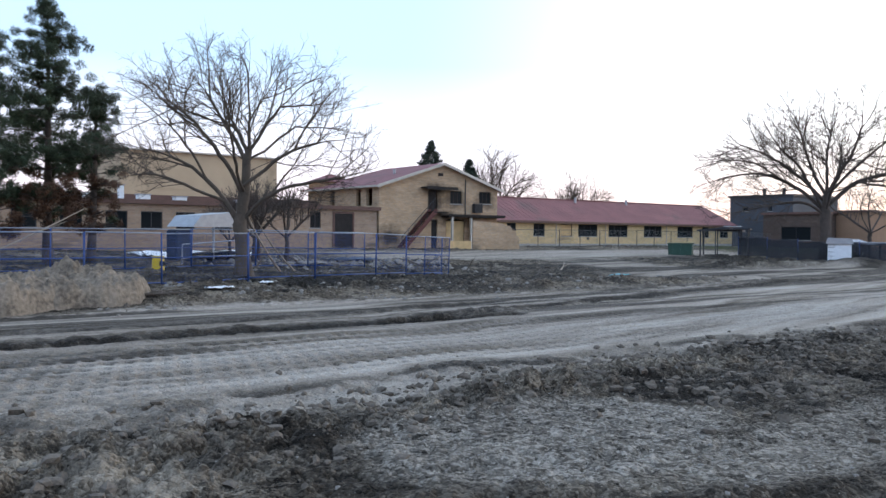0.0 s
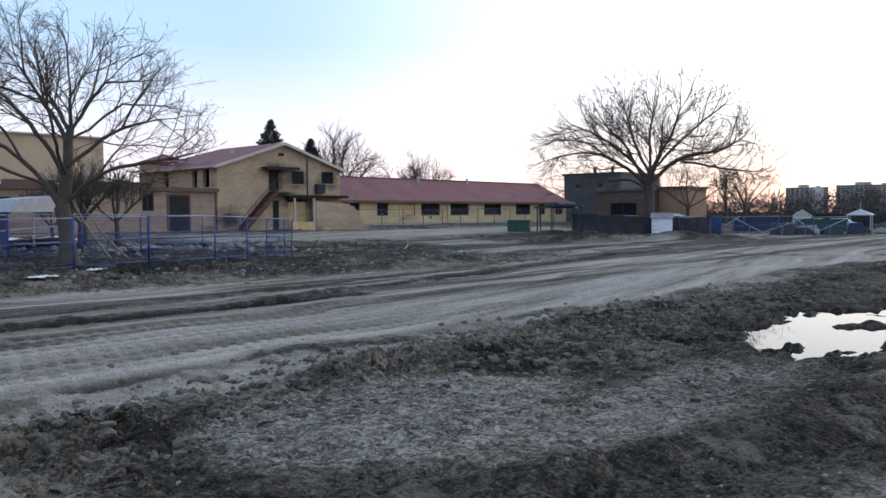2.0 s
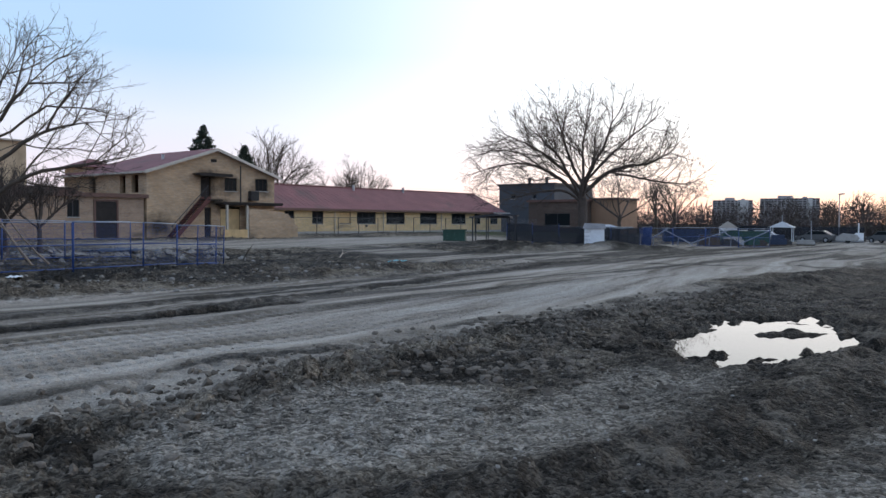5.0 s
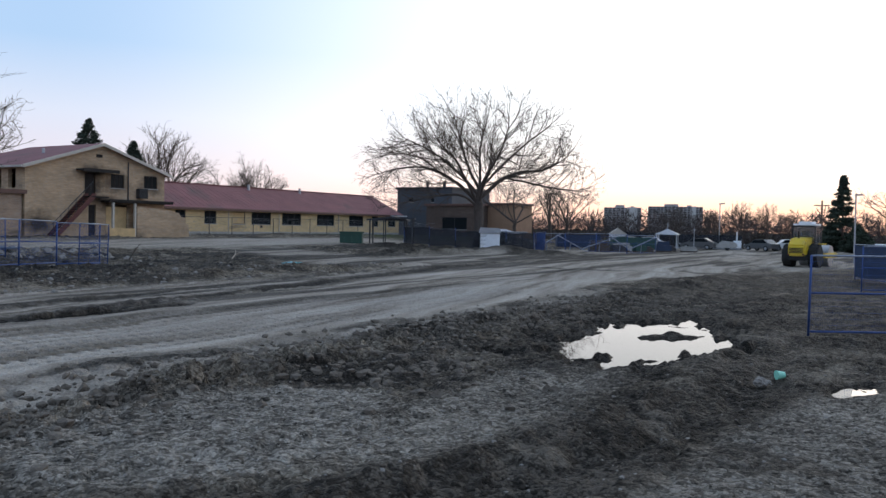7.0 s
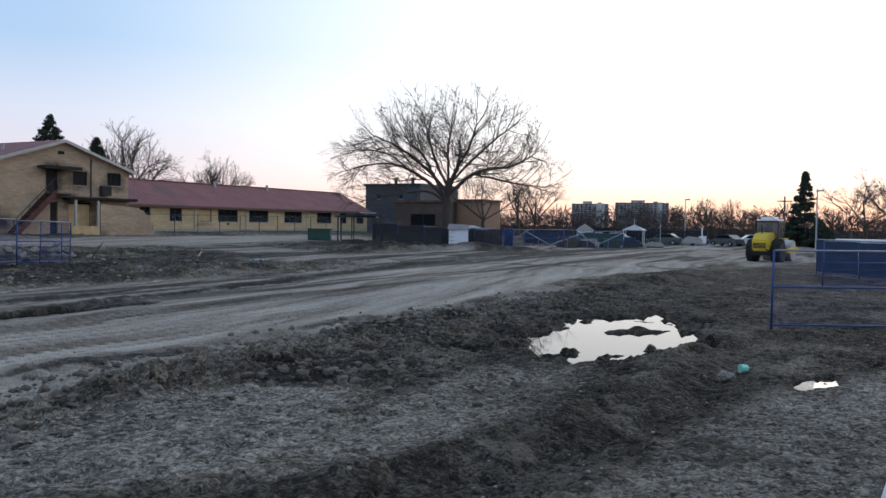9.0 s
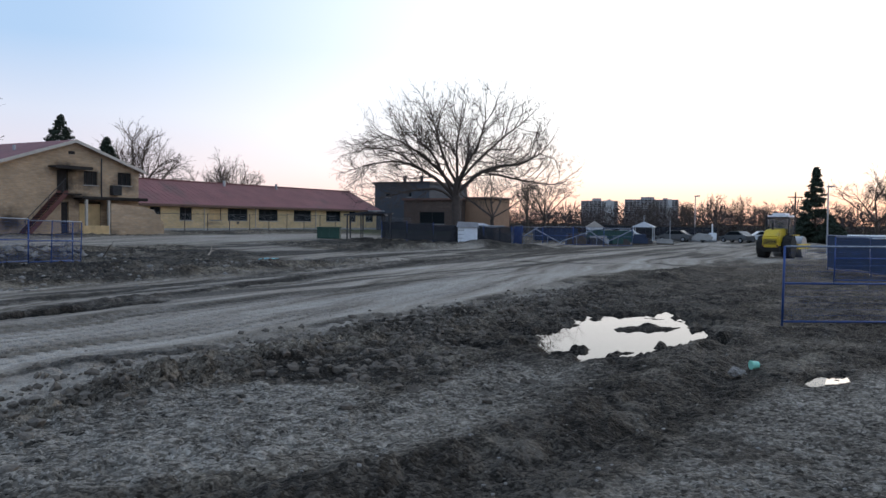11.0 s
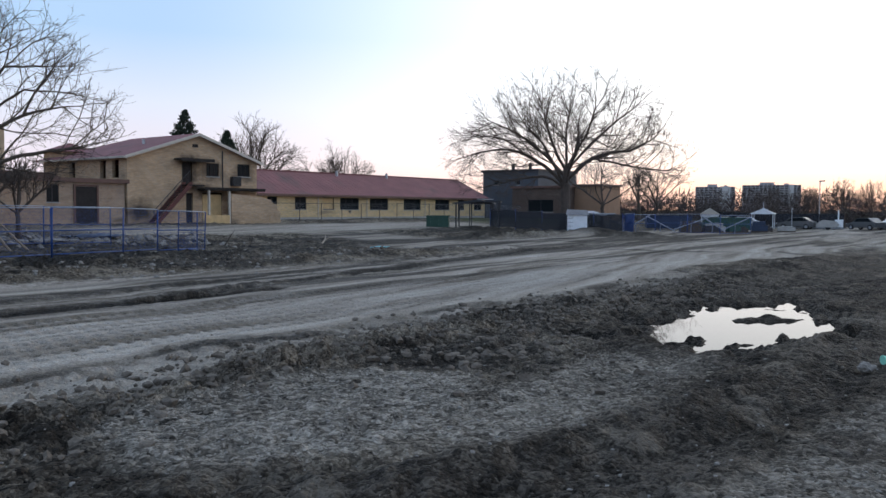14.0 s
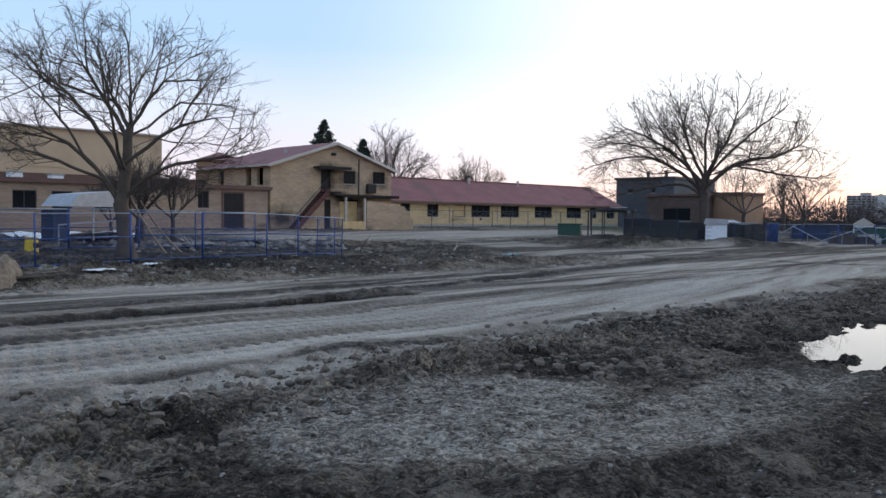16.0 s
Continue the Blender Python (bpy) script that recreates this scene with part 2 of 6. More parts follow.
    l.new(col, sc.inputs[0]), l.new(grain.outputs[0], sc.inputs["Scale"])
    l.new(sc.outputs[0], b.inputs["Base Color"])
    ro = n.new("ShaderNodeMapRange")
    ro.inputs["To Min"].default_value, ro.inputs["To Max"].default_value = 0.95, 0.68
    l.new(att("wet"), ro.inputs[0]), l.new(ro.outputs[0], b.inputs["Roughness"])
    sp = n.new("ShaderNodeMapRange")
    sp.inputs["To Min"].default_value, sp.inputs["To Max"].default_value = 0.04, 0.06
    l.new(att("wet"), sp.inputs[0]), l.new(sp.outputs[0], b.inputs["Specular IOR Level"])
    bp = n.new("ShaderNodeBump")
    bp.inputs["Strength"].default_value, bp.inputs["Distance"].default_value = 1.0, 0.08
    l.new(blend((lump_d, -0.55), (grit_d, -0.35), (mid, 0.6), (fine, 0.25)), bp.inputs["Height"]), l.new(bp.outputs[0], b.inputs["Normal"])
    return m


soil = ground_material()

# ---- mesh helpers ----
TURN = 36.87                      # the site's grid: u along the haul road, v across it
U, V = Vector((0.8, 0.6, 0)), Vector((-0.6, 0.8, 0))


def site(u, v, z=0.0):
    return U * u + V * v + Vector((0, 0, z))


def site_pose(u, v, z=0.0, turn=0.0):
    p = site(u, v, z)
    return pose(p.x, p.y, p.z, 0, 0, TURN + turn)


def thing(name, m, label, category, group="", kind=""):
    ob = new(name)
    ob.matrix_world = m
    ob.empty_display_size = 0.2
    return tagged(ob, label, category, group, kind)


def mesh_from(name, bm, mat, smooth=False):
    me = bpy.data.meshes.new(name)
    bm.to_mesh(me)
    bm.free()
    for mm in (mat if isinstance(mat, (list, tuple)) else [mat]):
        me.materials.append(mm)
    if smooth:
        me.shade_smooth()
    return me


def part(name, bm, mat, parent, label="", smooth=False):
    ob = new(name, mesh_from(name, bm, mat, smooth) if isinstance(bm, bmesh.types.BMesh) else bm)
    ob.parent = parent
    if label:
        ob["label"] = label
    return ob


def box(bm, x0, y0, z0, x1, y1, z1, bevel=0.0):
    r = bmesh.ops.create_cube(bm, size=1, matrix=Matrix.LocRotScale(((x0 + x1) / 2, (y0 + y1) / 2, (z0 + z1) / 2), None, (abs(x1 - x0), abs(y1 - y0), abs(z1 - z0))))
    if bevel:
        es = list({e for v in r["verts"] for e in v.link_edges})
        bmesh.ops.bevel(bm, geom=es, offset=bevel, segments=2, affect="EDGES", clamp_overlap=True)
    return bm


def boxes(*items, bevel=0.0):
    bm = bmesh.new()
    for it in items:
        box(bm, *it, bevel=bevel)
    return bm


def tube(bm, a, b, r, r2=None, sides=8):
    a, b = Vector(a), Vector(b)
    d = b - a
    m = Matrix.Translation((a + b) / 2) @ d.to_track_quat("Z", "Y").to_matrix().to_4x4()
    bmesh.ops.create_cone(bm, cap_ends=True, segments=sides, radius1=r, radius2=r if r2 is None else r2, depth=d.length, matrix=m)
    return bm


def prism(bm, pts, y0, y1):
    """Extrude an outline in x, z along y."""
    f = [bm.verts.new((x, y0, z)) for x, z in pts]
    g = [bm.verts.new((x, y1, z)) for x, z in pts]
    bm.faces.new(f), bm.faces.new(g[::-1])
    for i in range(len(pts)):
        j = (i + 1) % len(pts)
        bm.faces.new((f[j], f[i], g[i], g[j]))
    bmesh.ops.recalc_face_normals(bm, faces=bm.faces)
    return bm


def wall_with_holes(u0, u1, z0, z1, y0, y1, holes):
    """A slab of wall in local x, z with rectangular openings cut right through."""
    bm = bmesh.new()
    xs = sorted({u0, u1, *[h[0] for h in holes], *[h[2] for h in holes]})
    zs = sorted({z0, z1, *[h[1] for h in holes], *[h[3] for h in holes]})
    for a, b in zip(xs, xs[1:]):
        run = None
        for c, d in zip(zs, zs[1:]):
            mx, mz = (a + b) / 2, (c + d) / 2
            if any(h[0] < mx < h[2] and h[1] < mz < h[3] for h in holes):
                if run:
                    box(bm, a, y0, run[0], b, y1, run[1])
                run = None
            else:
                run = (run[0], d) if run else (c, d)
        if run:
            box(bm, a, y0, run[0], b, y1, run[1])
    bmesh.ops.remove_doubles(bm, verts=bm.verts, dist=0.0005)
    return bm


def window(parent, x0, z0, x1, z1, y, mullions=1, frame_mat=None, pane_mat=None):
    """A framed window set back in an opening that faces -y."""
    frame_mat, pane_mat = frame_mat or dark_metal, pane_mat or pane_glass
    bm = bmesh.new()
    t = 0.06
    box(bm, x0, y + 0.08, z0, x0 + t, y + 0.16, z1), box(bm, x1 - t, y + 0.08, z0, x1, y + 0.16, z1)
    box(bm, x0 + t, y + 0.08, z0, x1 - t, y + 0.16, z0 + t), box(bm, x0 + t, y + 0.08, z1 - t, x1 - t, y + 0.16, z1)
    for k in range(mullions):
        xm = x0 + (x1 - x0) * (k + 1) / (mullions + 1)
        box(bm, xm - 0.025, y + 0.09, z0 + t, xm + 0.025, y + 0.15, z1 - t)
    w = part("window", bm, frame_mat, parent)
    part("pane", boxes((x0 + t, y + 0.115, z0 + t, x1 - t, y + 0.125, z1 - t)), pane_mat, w)
    part("sill", boxes((x0 - 0.06, y - 0.05, z0 - 0.07, x1 + 0.06, y + 0.08, z0 - 0.003)), concrete, w)
    return w


# ---- ground ----
def lattice(ix, iy, seed):
    h = (ix.astype(np.int64) * 374761393 + iy.astype(np.int64) * 668265263 + seed * 974634777) & 0xFFFFFFFF
    h = ((h ^ (h >> 13)) * 1274126177) & 0xFFFFFFFF
    return ((h ^ (h >> 16)) & 0xFFFF) / 65535.0


def vnoise(x, y, seed=0):
    """Smooth value noise in 0..1."""
    ix, iy = np.floor(x), np.floor(y)
    fx, fy = x - ix, y - iy
    fx, fy = fx * fx * (3 - 2 * fx), fy * fy * (3 - 2 * fy)
    a, b = lattice(ix, iy, seed), lattice(ix + 1, iy, seed)
    c, d = lattice(ix, iy + 1, seed), lattice(ix + 1, iy + 1, seed)
    return (a + (b - a) * fx) * (1 - fy) + (c + (d - c) * fx) * fy


def fbm(x, y, octaves=4, seed=0):
    s, a, t = 0.0, 0.5, 0.0
    for k in range(octaves):
        s, t = s + a * vnoise(x * 2 ** k, y * 2 ** k, seed + k), t + a
        a *= 0.5
    return s / t


def step(a, b, x):
    t = np.clip((x - a) / (b - a), 0, 1)
    return t * t * (3 - 2 * t)


def band(a, b, soft, x):
    return step(a - soft, a + soft, x) * (1 - step(b - soft, b + soft, x))


def cells(x, y, seed):
    """Rounded lumps packed over the plan: their height in 0..1 and a random tone for each lump."""
    x, y = x + 0.55 * (vnoise(x * 1.7, y * 1.7, seed + 5) - 0.5), y + 0.55 * (vnoise(x * 1.7 + 31, y * 1.7, seed + 6) - 0.5)
    ix, iy = np.floor(x), np.floor(y)
    best, tone = np.zeros_like(x), np.full_like(x, 0.4)
    for dx in (-1, 0, 1):
        for dy in (-1, 0, 1):
            jx, jy = ix + dx, iy + dy
            r = 0.40 + 0.55 * lattice(jx, jy, seed + 3) ** 2
            d2 = (x - jx - lattice(jx, jy, seed)) ** 2 + (y - jy - lattice(jx, jy, seed + 1)) ** 2
            h = r * np.sqrt(np.clip(1 - d2 / r ** 2, 0, 1))
            tone = np.where(h > best, lattice(jx, jy, seed + 4), tone)
            best = np.maximum(best, h)
    return best, tone


POOLS = [  # u, v, half-length along u, half-width along v, depth, turn, raggedness
    (17.1, 4.95, 4.15, 1.85, 0.13, 0.05, 1.15),
    (12.9, 17.2, 2.8, 0.28, 0.07, 0.02, 0.8),
    (13.3, 0.75, 0.75, 0.28, 0.06, -0.3, 0.9),
    (33.3, 27.2, 1.9, 0.7, 0.10, 0.0, 0.5),
    (2.2, 17.0, 2.6, 0.22, 0.07, 0.0, 0.8),
]


def terrain(x, y):
    """Height and surface masks at plan coordinates x, y."""
    u, v = 0.8 * x + 0.6 * y, -0.6 * x + 0.8 * y
    r = np.hypot(x, y)
    fade = 1 - step(60, 140, r)
    near_site = 1 - step(110, 170, r)
    far_rise = step(28, 58, v)
    base = 0.45 * step(23.5, 28.5, v) * (1 - step(15, 34, u)) * (1 - far_rise) + 1.0 * far_rise * near_site
    edge = (fbm(u * 0.35, v * 0.35, 3, 5) - 0.5) * 1.6
    road = step(10.6, 11.5, v + edge) * (1 - step(23.0, 24.2, v + edge * 0.8))
    yard = step(31, 38, u + 2 * edge + (fbm(u * 0.15, v * 0.15, 2, 9) - 0.5) * 6) * step(-1.2, 1.2, v - 10.5 + 0.27 * (u - 36)) * (1 - step(30, 35, v + edge))
    lane = band(43.5, 51.5, 1.2, v + edge) * step(22, 30, u) * (1 - step(66, 80, u))
    cut = band(24, 44, 1.5, v - 0.0) * band(36, 44, 1.5, u - 0.25 * (v - 24) + edge)
    smooth = np.clip(np.maximum.reduce([road, yard, lane, cut]), 0, 1)
    # gravel pad beside the viewpoint
    pad = 1 - step(0.75, 1.05, np.hypot((u - 6.7) / 2.6, (v - 6.55) / 1.7) + (fbm(u * 0.8, v * 0.8, 3, 12) - 0.5) * 0.55)
    lane_c = 2.35 + 0.026 * np.clip(13 - u, 0, 12) ** 2 + 0.15 * edge            # a wheel rut that curves past the puddle
    flat2 = band(-12, 0.0, 0.3, v - 2.05 + 0.03 * np.clip(u - 6.5, 0, 12) ** 2 + 0.5 * edge) * (1 - step(17.5, 21, u + 0.6 * v)) * step(-3, 1, u)
    track = band(3.75, 5.55, 0.3, v + 0.35 * edge + 0.05 * (u - 9)) * band(6.2, 13.2, 0.8, u)
    gravel = np.clip(np.maximum.reduce([0.9 * pad, 0.75 * flat2, 0.7 * track]), 0, 1)
    rough = np.clip(1 - smooth - 0.85 * np.maximum.reduce([pad, flat2, 0.85 * track]), 0.05, 1)
    # windrows of thrown clods along the edges of the road
    ridge = 0.13 * np.exp(-((v - 8.5 + 0.7 * edge) / 0.7) ** 2) * (0.35 + 1.1 * fbm(u * 0.5, v * 0.2, 3, 20))
    ridge2 = 0.16 * np.exp(-((v - 7.0 + 0.6 * edge - 0.12 * (u - 10)) / 0.5) ** 2) * step(9, 11, u) * fbm(u * 0.7, v * 0.4, 3, 22)
    ridge3 = 0.22 * np.exp(-((v - 24.9 + edge) / 0.8) ** 2) * (0.3 + 1.2 * fbm(u * 0.4, v * 0.3, 3, 24)) * (1 - step(38, 44, u))
    heap = 0.55 * band(25.5, 34, 2.5, v + edge) * band(21, 33, 3, u + edge) * (fbm(u * 0.35, v * 0.35, 4, 31) - 0.15)
    veer = 0.2 * np.clip(u - 12, 0, 40)              # the wheel lines drift off to the far side of the road
    vr = v - veer + 0.15 * edge
    lumps, tone1 = cells(u / 0.46, v / 0.40, 201)
    crumbs, tone2 = cells(u / 0.17, v / 0.15, 211)
    patches = step(0.34, 0.62, fbm(u * 0.7, v * 0.9, 3, 221))
    kerb = 0.3 * np.exp(-((v - 32.0 + 0.4 * (u - 62) + edge) / 1.0) ** 2) * band(52, 74, 3, u)
    nn, along = 0.876 * u + 0.482 * v, 0.482 * u - 0.876 * v
    bank = band(-9, 9, 1.5, along + edge) * np.exp(-((nn - 70.8 + 0.5 * edge) / 0.9) ** 2)
    berm_far = 0.35 * np.exp(-((v - 53.5 + edge) / 1.0) ** 2) * band(56, 76, 4, u) * fbm(u * 0.4, v * 0.4, 3, 35)
    big = (fbm(u * 0.22, v * 0.22, 3, 40) - 0.5) * 0.25 * (0.25 + 0.75 * rough)
    b1 = np.abs(fbm(u * 1.5, v * 1.9, 3, 50) - 0.5) * 2
    b2 = fbm(u * 5.5 + 3 * b1, v * 6.5, 3, 60)
    b3 = fbm(u * 17, v * 19, 2, 70)
    b4 = np.abs(fbm(u * 3.1 + 2 * b1, v * 3.6, 2, 55) - 0.5) * 2
    loud = 0.32 + 0.68 * np.exp(-((v - 8.5 + 0.7 * edge) / 0.9) ** 2) + 0.5 * step(24, 26, v)
    loud = np.where((v < 10) & (u > 17), 0.30 + 0.3 * np.exp(-((v - 8.5 + 0.7 * edge) / 0.9) ** 2), loud)
    furrow = (fbm(u * 0.35, v * 3.2 + 0.2 * edge, 4, 57) - 0.5) * 0.10 * (v < 10.5)
    clods = rough * furrow + rough * loud * (0.11 * (b1 - 0.25) + 0.09 * (b4 - 0.3) + 0.10 * np.maximum(b2 - 0.42, 0) * 2 + 0.03 * b3 + 0.26 * (lumps - 0.45) * (0.35 + 0.65 * patches) + 0.11 * (crumbs - 0.45)) * (0.4 + 0.6 * fade)
    lean = 0.012 * fbm(u * 4, v * 6, 3, 80) + 0.035 * gravel * crumbs + 0.03 * gravel * (fbm(u * 0.9, v * 3.4, 3, 82) - 0.5)
    # grader lines and wheel ruts along the road, and the dents of a sheepsfoot drum
    lines = road * (0.075 * (fbm(u * 0.07, (v + 0.03 * edge) * 2.3, 3, 90) - 0.5) + 0.012 * (vnoise(u * 0.2, v * 9, 92) - 0.5))
    deep = 0.5 + fbm(u * 0.25, v * 0.1, 2, 94)
    rut = -0.06 * road * (np.exp(-((vr - 17.2) / 0.22) ** 2) + 0.7 * np.exp(-((vr - 19.4) / 0.28) ** 2)) * deep
    churn = road * (np.exp(-((vr - 17.5) / 0.8) ** 2) + 0.7 * np.exp(-((vr - 19.6) / 0.55) ** 2) + 0.8 * step(22.0, 23.2, v + edge))
    rim = churn * (0.085 * lumps * patches + 0.045 * crumbs)
    pads = band(11.3, 15.6, 0.3, v + 0.3 * edge - 0.03 * u) * (1 - step(30, 40, u))
    pu, pv = u / 0.32 + 0.5 * np.floor(v / 0.5), v / 0.5
    dent = 1 - step(0.22, 0.42, np.hypot((pu - np.floor(pu) - 0.5) * 1.05, (pv - np.floor(pv) - 0.5) * 1.15))
    dents = -0.13 * pads * dent * (0.45 + 0.7 * vnoise(u * 0.8, v * 1.1, 97))
    ruts2 = -0.08 * (np.exp(-((v - lane_c + 0.3) / 0.2) ** 2) + 0.7 * np.exp(-((v - lane_c - 2.1) / 0.14) ** 2)) * band(3, 16, 1, u) + 0.12 * np.exp(-((v - lane_c - 0.55) / 0.28) ** 2) * band(5, 18, 1, u) * (0.4 + fbm(u * 1.2, v, 3, 130))
    yl = yard * 0.05 * (fbm(u * 0.08 + v * 0.02, v * 1.1 - u * 0.25, 3, 99) - 0.5)
    z = base + ridge + ridge2 + ridge3 + heap + kerb + berm_far + 0.42 * bank * (0.5 + fbm(u * 0.6, v * 0.6, 3, 36)) + big + clods + lean + lines + rut + rim + dents + ruts2 + yl
    wet = np.clip(0.9 * step(0.5, 0.62, fbm(u * 0.4, v * 0.55, 4, 110) + 0.10 * step(9, 13, u) * (1 - step(24, 30, u)) * band(0.5, 9.5, 1.5, v)) * (1 - smooth) * (1 - pad), 0, 1)
    wet = np.maximum(wet, 0.95 * road * np.maximum.reduce([np.exp(-((vr - 17.3) / (0.5 + 0.03 * np.clip(u - 4, 0, 14))) ** 2), 0.9 * np.exp(-((vr - 19.5) / 0.45) ** 2), 0.5 * np.exp(-((vr - 21.6) / 0.25) ** 2)]) * step(0.3, 0.5, fbm(u * 0.3, v * 0.8, 3, 112) + 0.1))
    wet = np.maximum(wet, 0.75 * band(13.1, 15.9, 0.35, v + 0.4 * edge) * (1 - step(3.5, 7.5, u + 0.8 * (14.6 - v))) * step(0.25, 0.5, fbm(u * 0.5, v * 1.4, 3, 118)))
    wet = np.maximum(wet, 0.8 * road * step(0.50, 0.64, fbm(u * 0.045 + 3, (v + 0.1 * edge) * 1.3, 3, 113)) * step(14.5, 16.5, v))
    wet = np.maximum(wet, 0.85 * np.exp(-((u - 43.3 + 0.12 * (v - 18) + 1.3 * edge) / 0.7) ** 2) * band(5, 30, 2, v) * step(0.35, 0.6, fbm(u * 0.4, v * 0.3, 3, 115)))
    wet = np.maximum(wet, 0.85 * np.exp(-((v - lane_c + 0.15) / (0.75 + 0.05 * np.clip(u - 6, 0, 14))) ** 2) * band(5, 24, 1.5, u) * (0.6 + 0.5 * step(0.4, 0.55, fbm(u * 0.8, v * 1.2, 3, 131))))
    wet = wet * (1 - 0.75 * flat2)
    wet = np.maximum(wet, 0.7 * flat2 * step(0.56, 0.64, fbm(u * 0.7 + 3, v * 0.8, 4, 119)))
    wet = np.maximum(wet, 0.85 * band(25.8, 37, 1.2, v + edge) * band(8, 36, 2.5, u + edge) * (0.55 + 0.6 * step(0.4, 0.6, fbm(u * 0.6, v * 0.6, 3, 117))))
    wet = np.maximum(wet, 0.8 * (1 - road) * (1 - yard) * band(-12, 9.6, 1.2, v) * step(15.5, 19, u + edge * 1.5) * (1 - step(46, 58, u)) * (0.75 + 0.5 * step(0.4, 0.6, fbm(u * 0.5, v * 0.7, 3, 116))))
    wet = np.maximum(wet, 0.8 * yard * step(0.58, 0.66, fbm(u * 0.05 + 7, v * 0.5, 3, 114)))
    wet = np.maximum(wet, 0.85 * step(0.53, 0.62, fbm(u * 0.10 + v * 0.06 + 5, v * 0.45 - u * 0.05, 3, 133)) * band(34, 72, 3, u) * band(24, 45, 1.5, v))
    # the bank below the screened fence is darkened over its whole width
    wet = np.maximum(wet, 0.95 * np.clip(1.6 * bank, 0, 1))
    wet = np.maximum(wet, 0.75 * band(7.4, 8.9, 0.35, v + 0.5 * edge) * (1 - step(8, 11, u)) * step(0.3, 0.6, fbm(u * 0.9, v * 1.2, 3, 134)))
    wet = np.maximum(wet, 0.8 * (1 - step(5.2, 6.2, u + 0.6 * edge)) * band(3.5, 9.0, 0.6, v) * step(2.6, 4.2, u) * step(0.25, 0.5, fbm(u * 0.9, v * 1.2, 3, 135)))
    wet = wet * (1 - 0.85 * track) * (1 - 0.8 * pad)
    for pu_, pv_, hu, hv, depth, turn, rag in POOLS:
        du, dv = u - pu_, v - pv_
        du, dv = du + turn * dv, dv - turn * du
        q = np.hypot(du / hu, dv / hv) + rag * ((fbm(u * 0.9, v * 1.6, 4, 120) - 0.5) * 1.0 + (fbm(u * 3.5, v * 4.5, 3, 121) - 0.5) * 0.45)
        inside = 1 - step(0.75, 1.25, q)
        island = 0.22 * np.clip(fbm(u * 2.2, v * 3.0, 3, 128) - 0.12, 0, 1) * (1 - step(0.5, 1.0, np.hypot((0.7 * (u - 18.0) - 0.7 * (v - 4.75)) / 1.15, (0.7 * (u - 18.0) + 0.7 * (v - 4.75)) / 0.45) + 0.8 * (fbm(u * 1.5, v * 2.5, 3, 127) - 0.5)))
        target = -depth + island + 0.10 * np.maximum(fbm(u * 1.1 + 40, v * 1.9, 3, 125) - 0.5, 0) * rag + 0.03 * (b2 - 0.5)
        z = z * (1 - inside) + (base + target) * inside
        wet = np.maximum(wet, 1 - step(1.0, 1.7, q))
    wet = np.clip(wet * np.where((lumps * patches > 0.5) & (tone1 > 0.62), 0.8, 1.0), 0, 1)
    grass = np.clip(band(46, 64, 2, v) * step(70, 78, u) * (1 - step(104, 112, u)) + step(120, 150, r), 0, 1)
    apron = 0.7 * band(9.3, 11.4, 0.5, v + 0.7 * edge) * (1 - step(26, 34, u))
    streak = fbm(u * 0.12, (vr + 0.4 * edge) * 2.6, 4, 230)
    lump_tone = np.where(lumps * patches > 0.45, tone1, 0.5 * tone2 + 0.25)
    tone = np.clip(np.where(smooth > 0.5, (streak - 0.5) * 1.7 + 0.46 - 0.45 * churn * (tone2 < 0.6), 0.55 * lump_tone + 0.45 * step(0.25, 0.75, fbm(u * 0.8, v * 1.1, 4, 232))), 0, 1)
    return z, np.clip(np.maximum.reduce([road, 0.85 * yard, 0.9 * lane, 0.7 * cut, apron]), 0, 1), gravel, wet, grass, tone


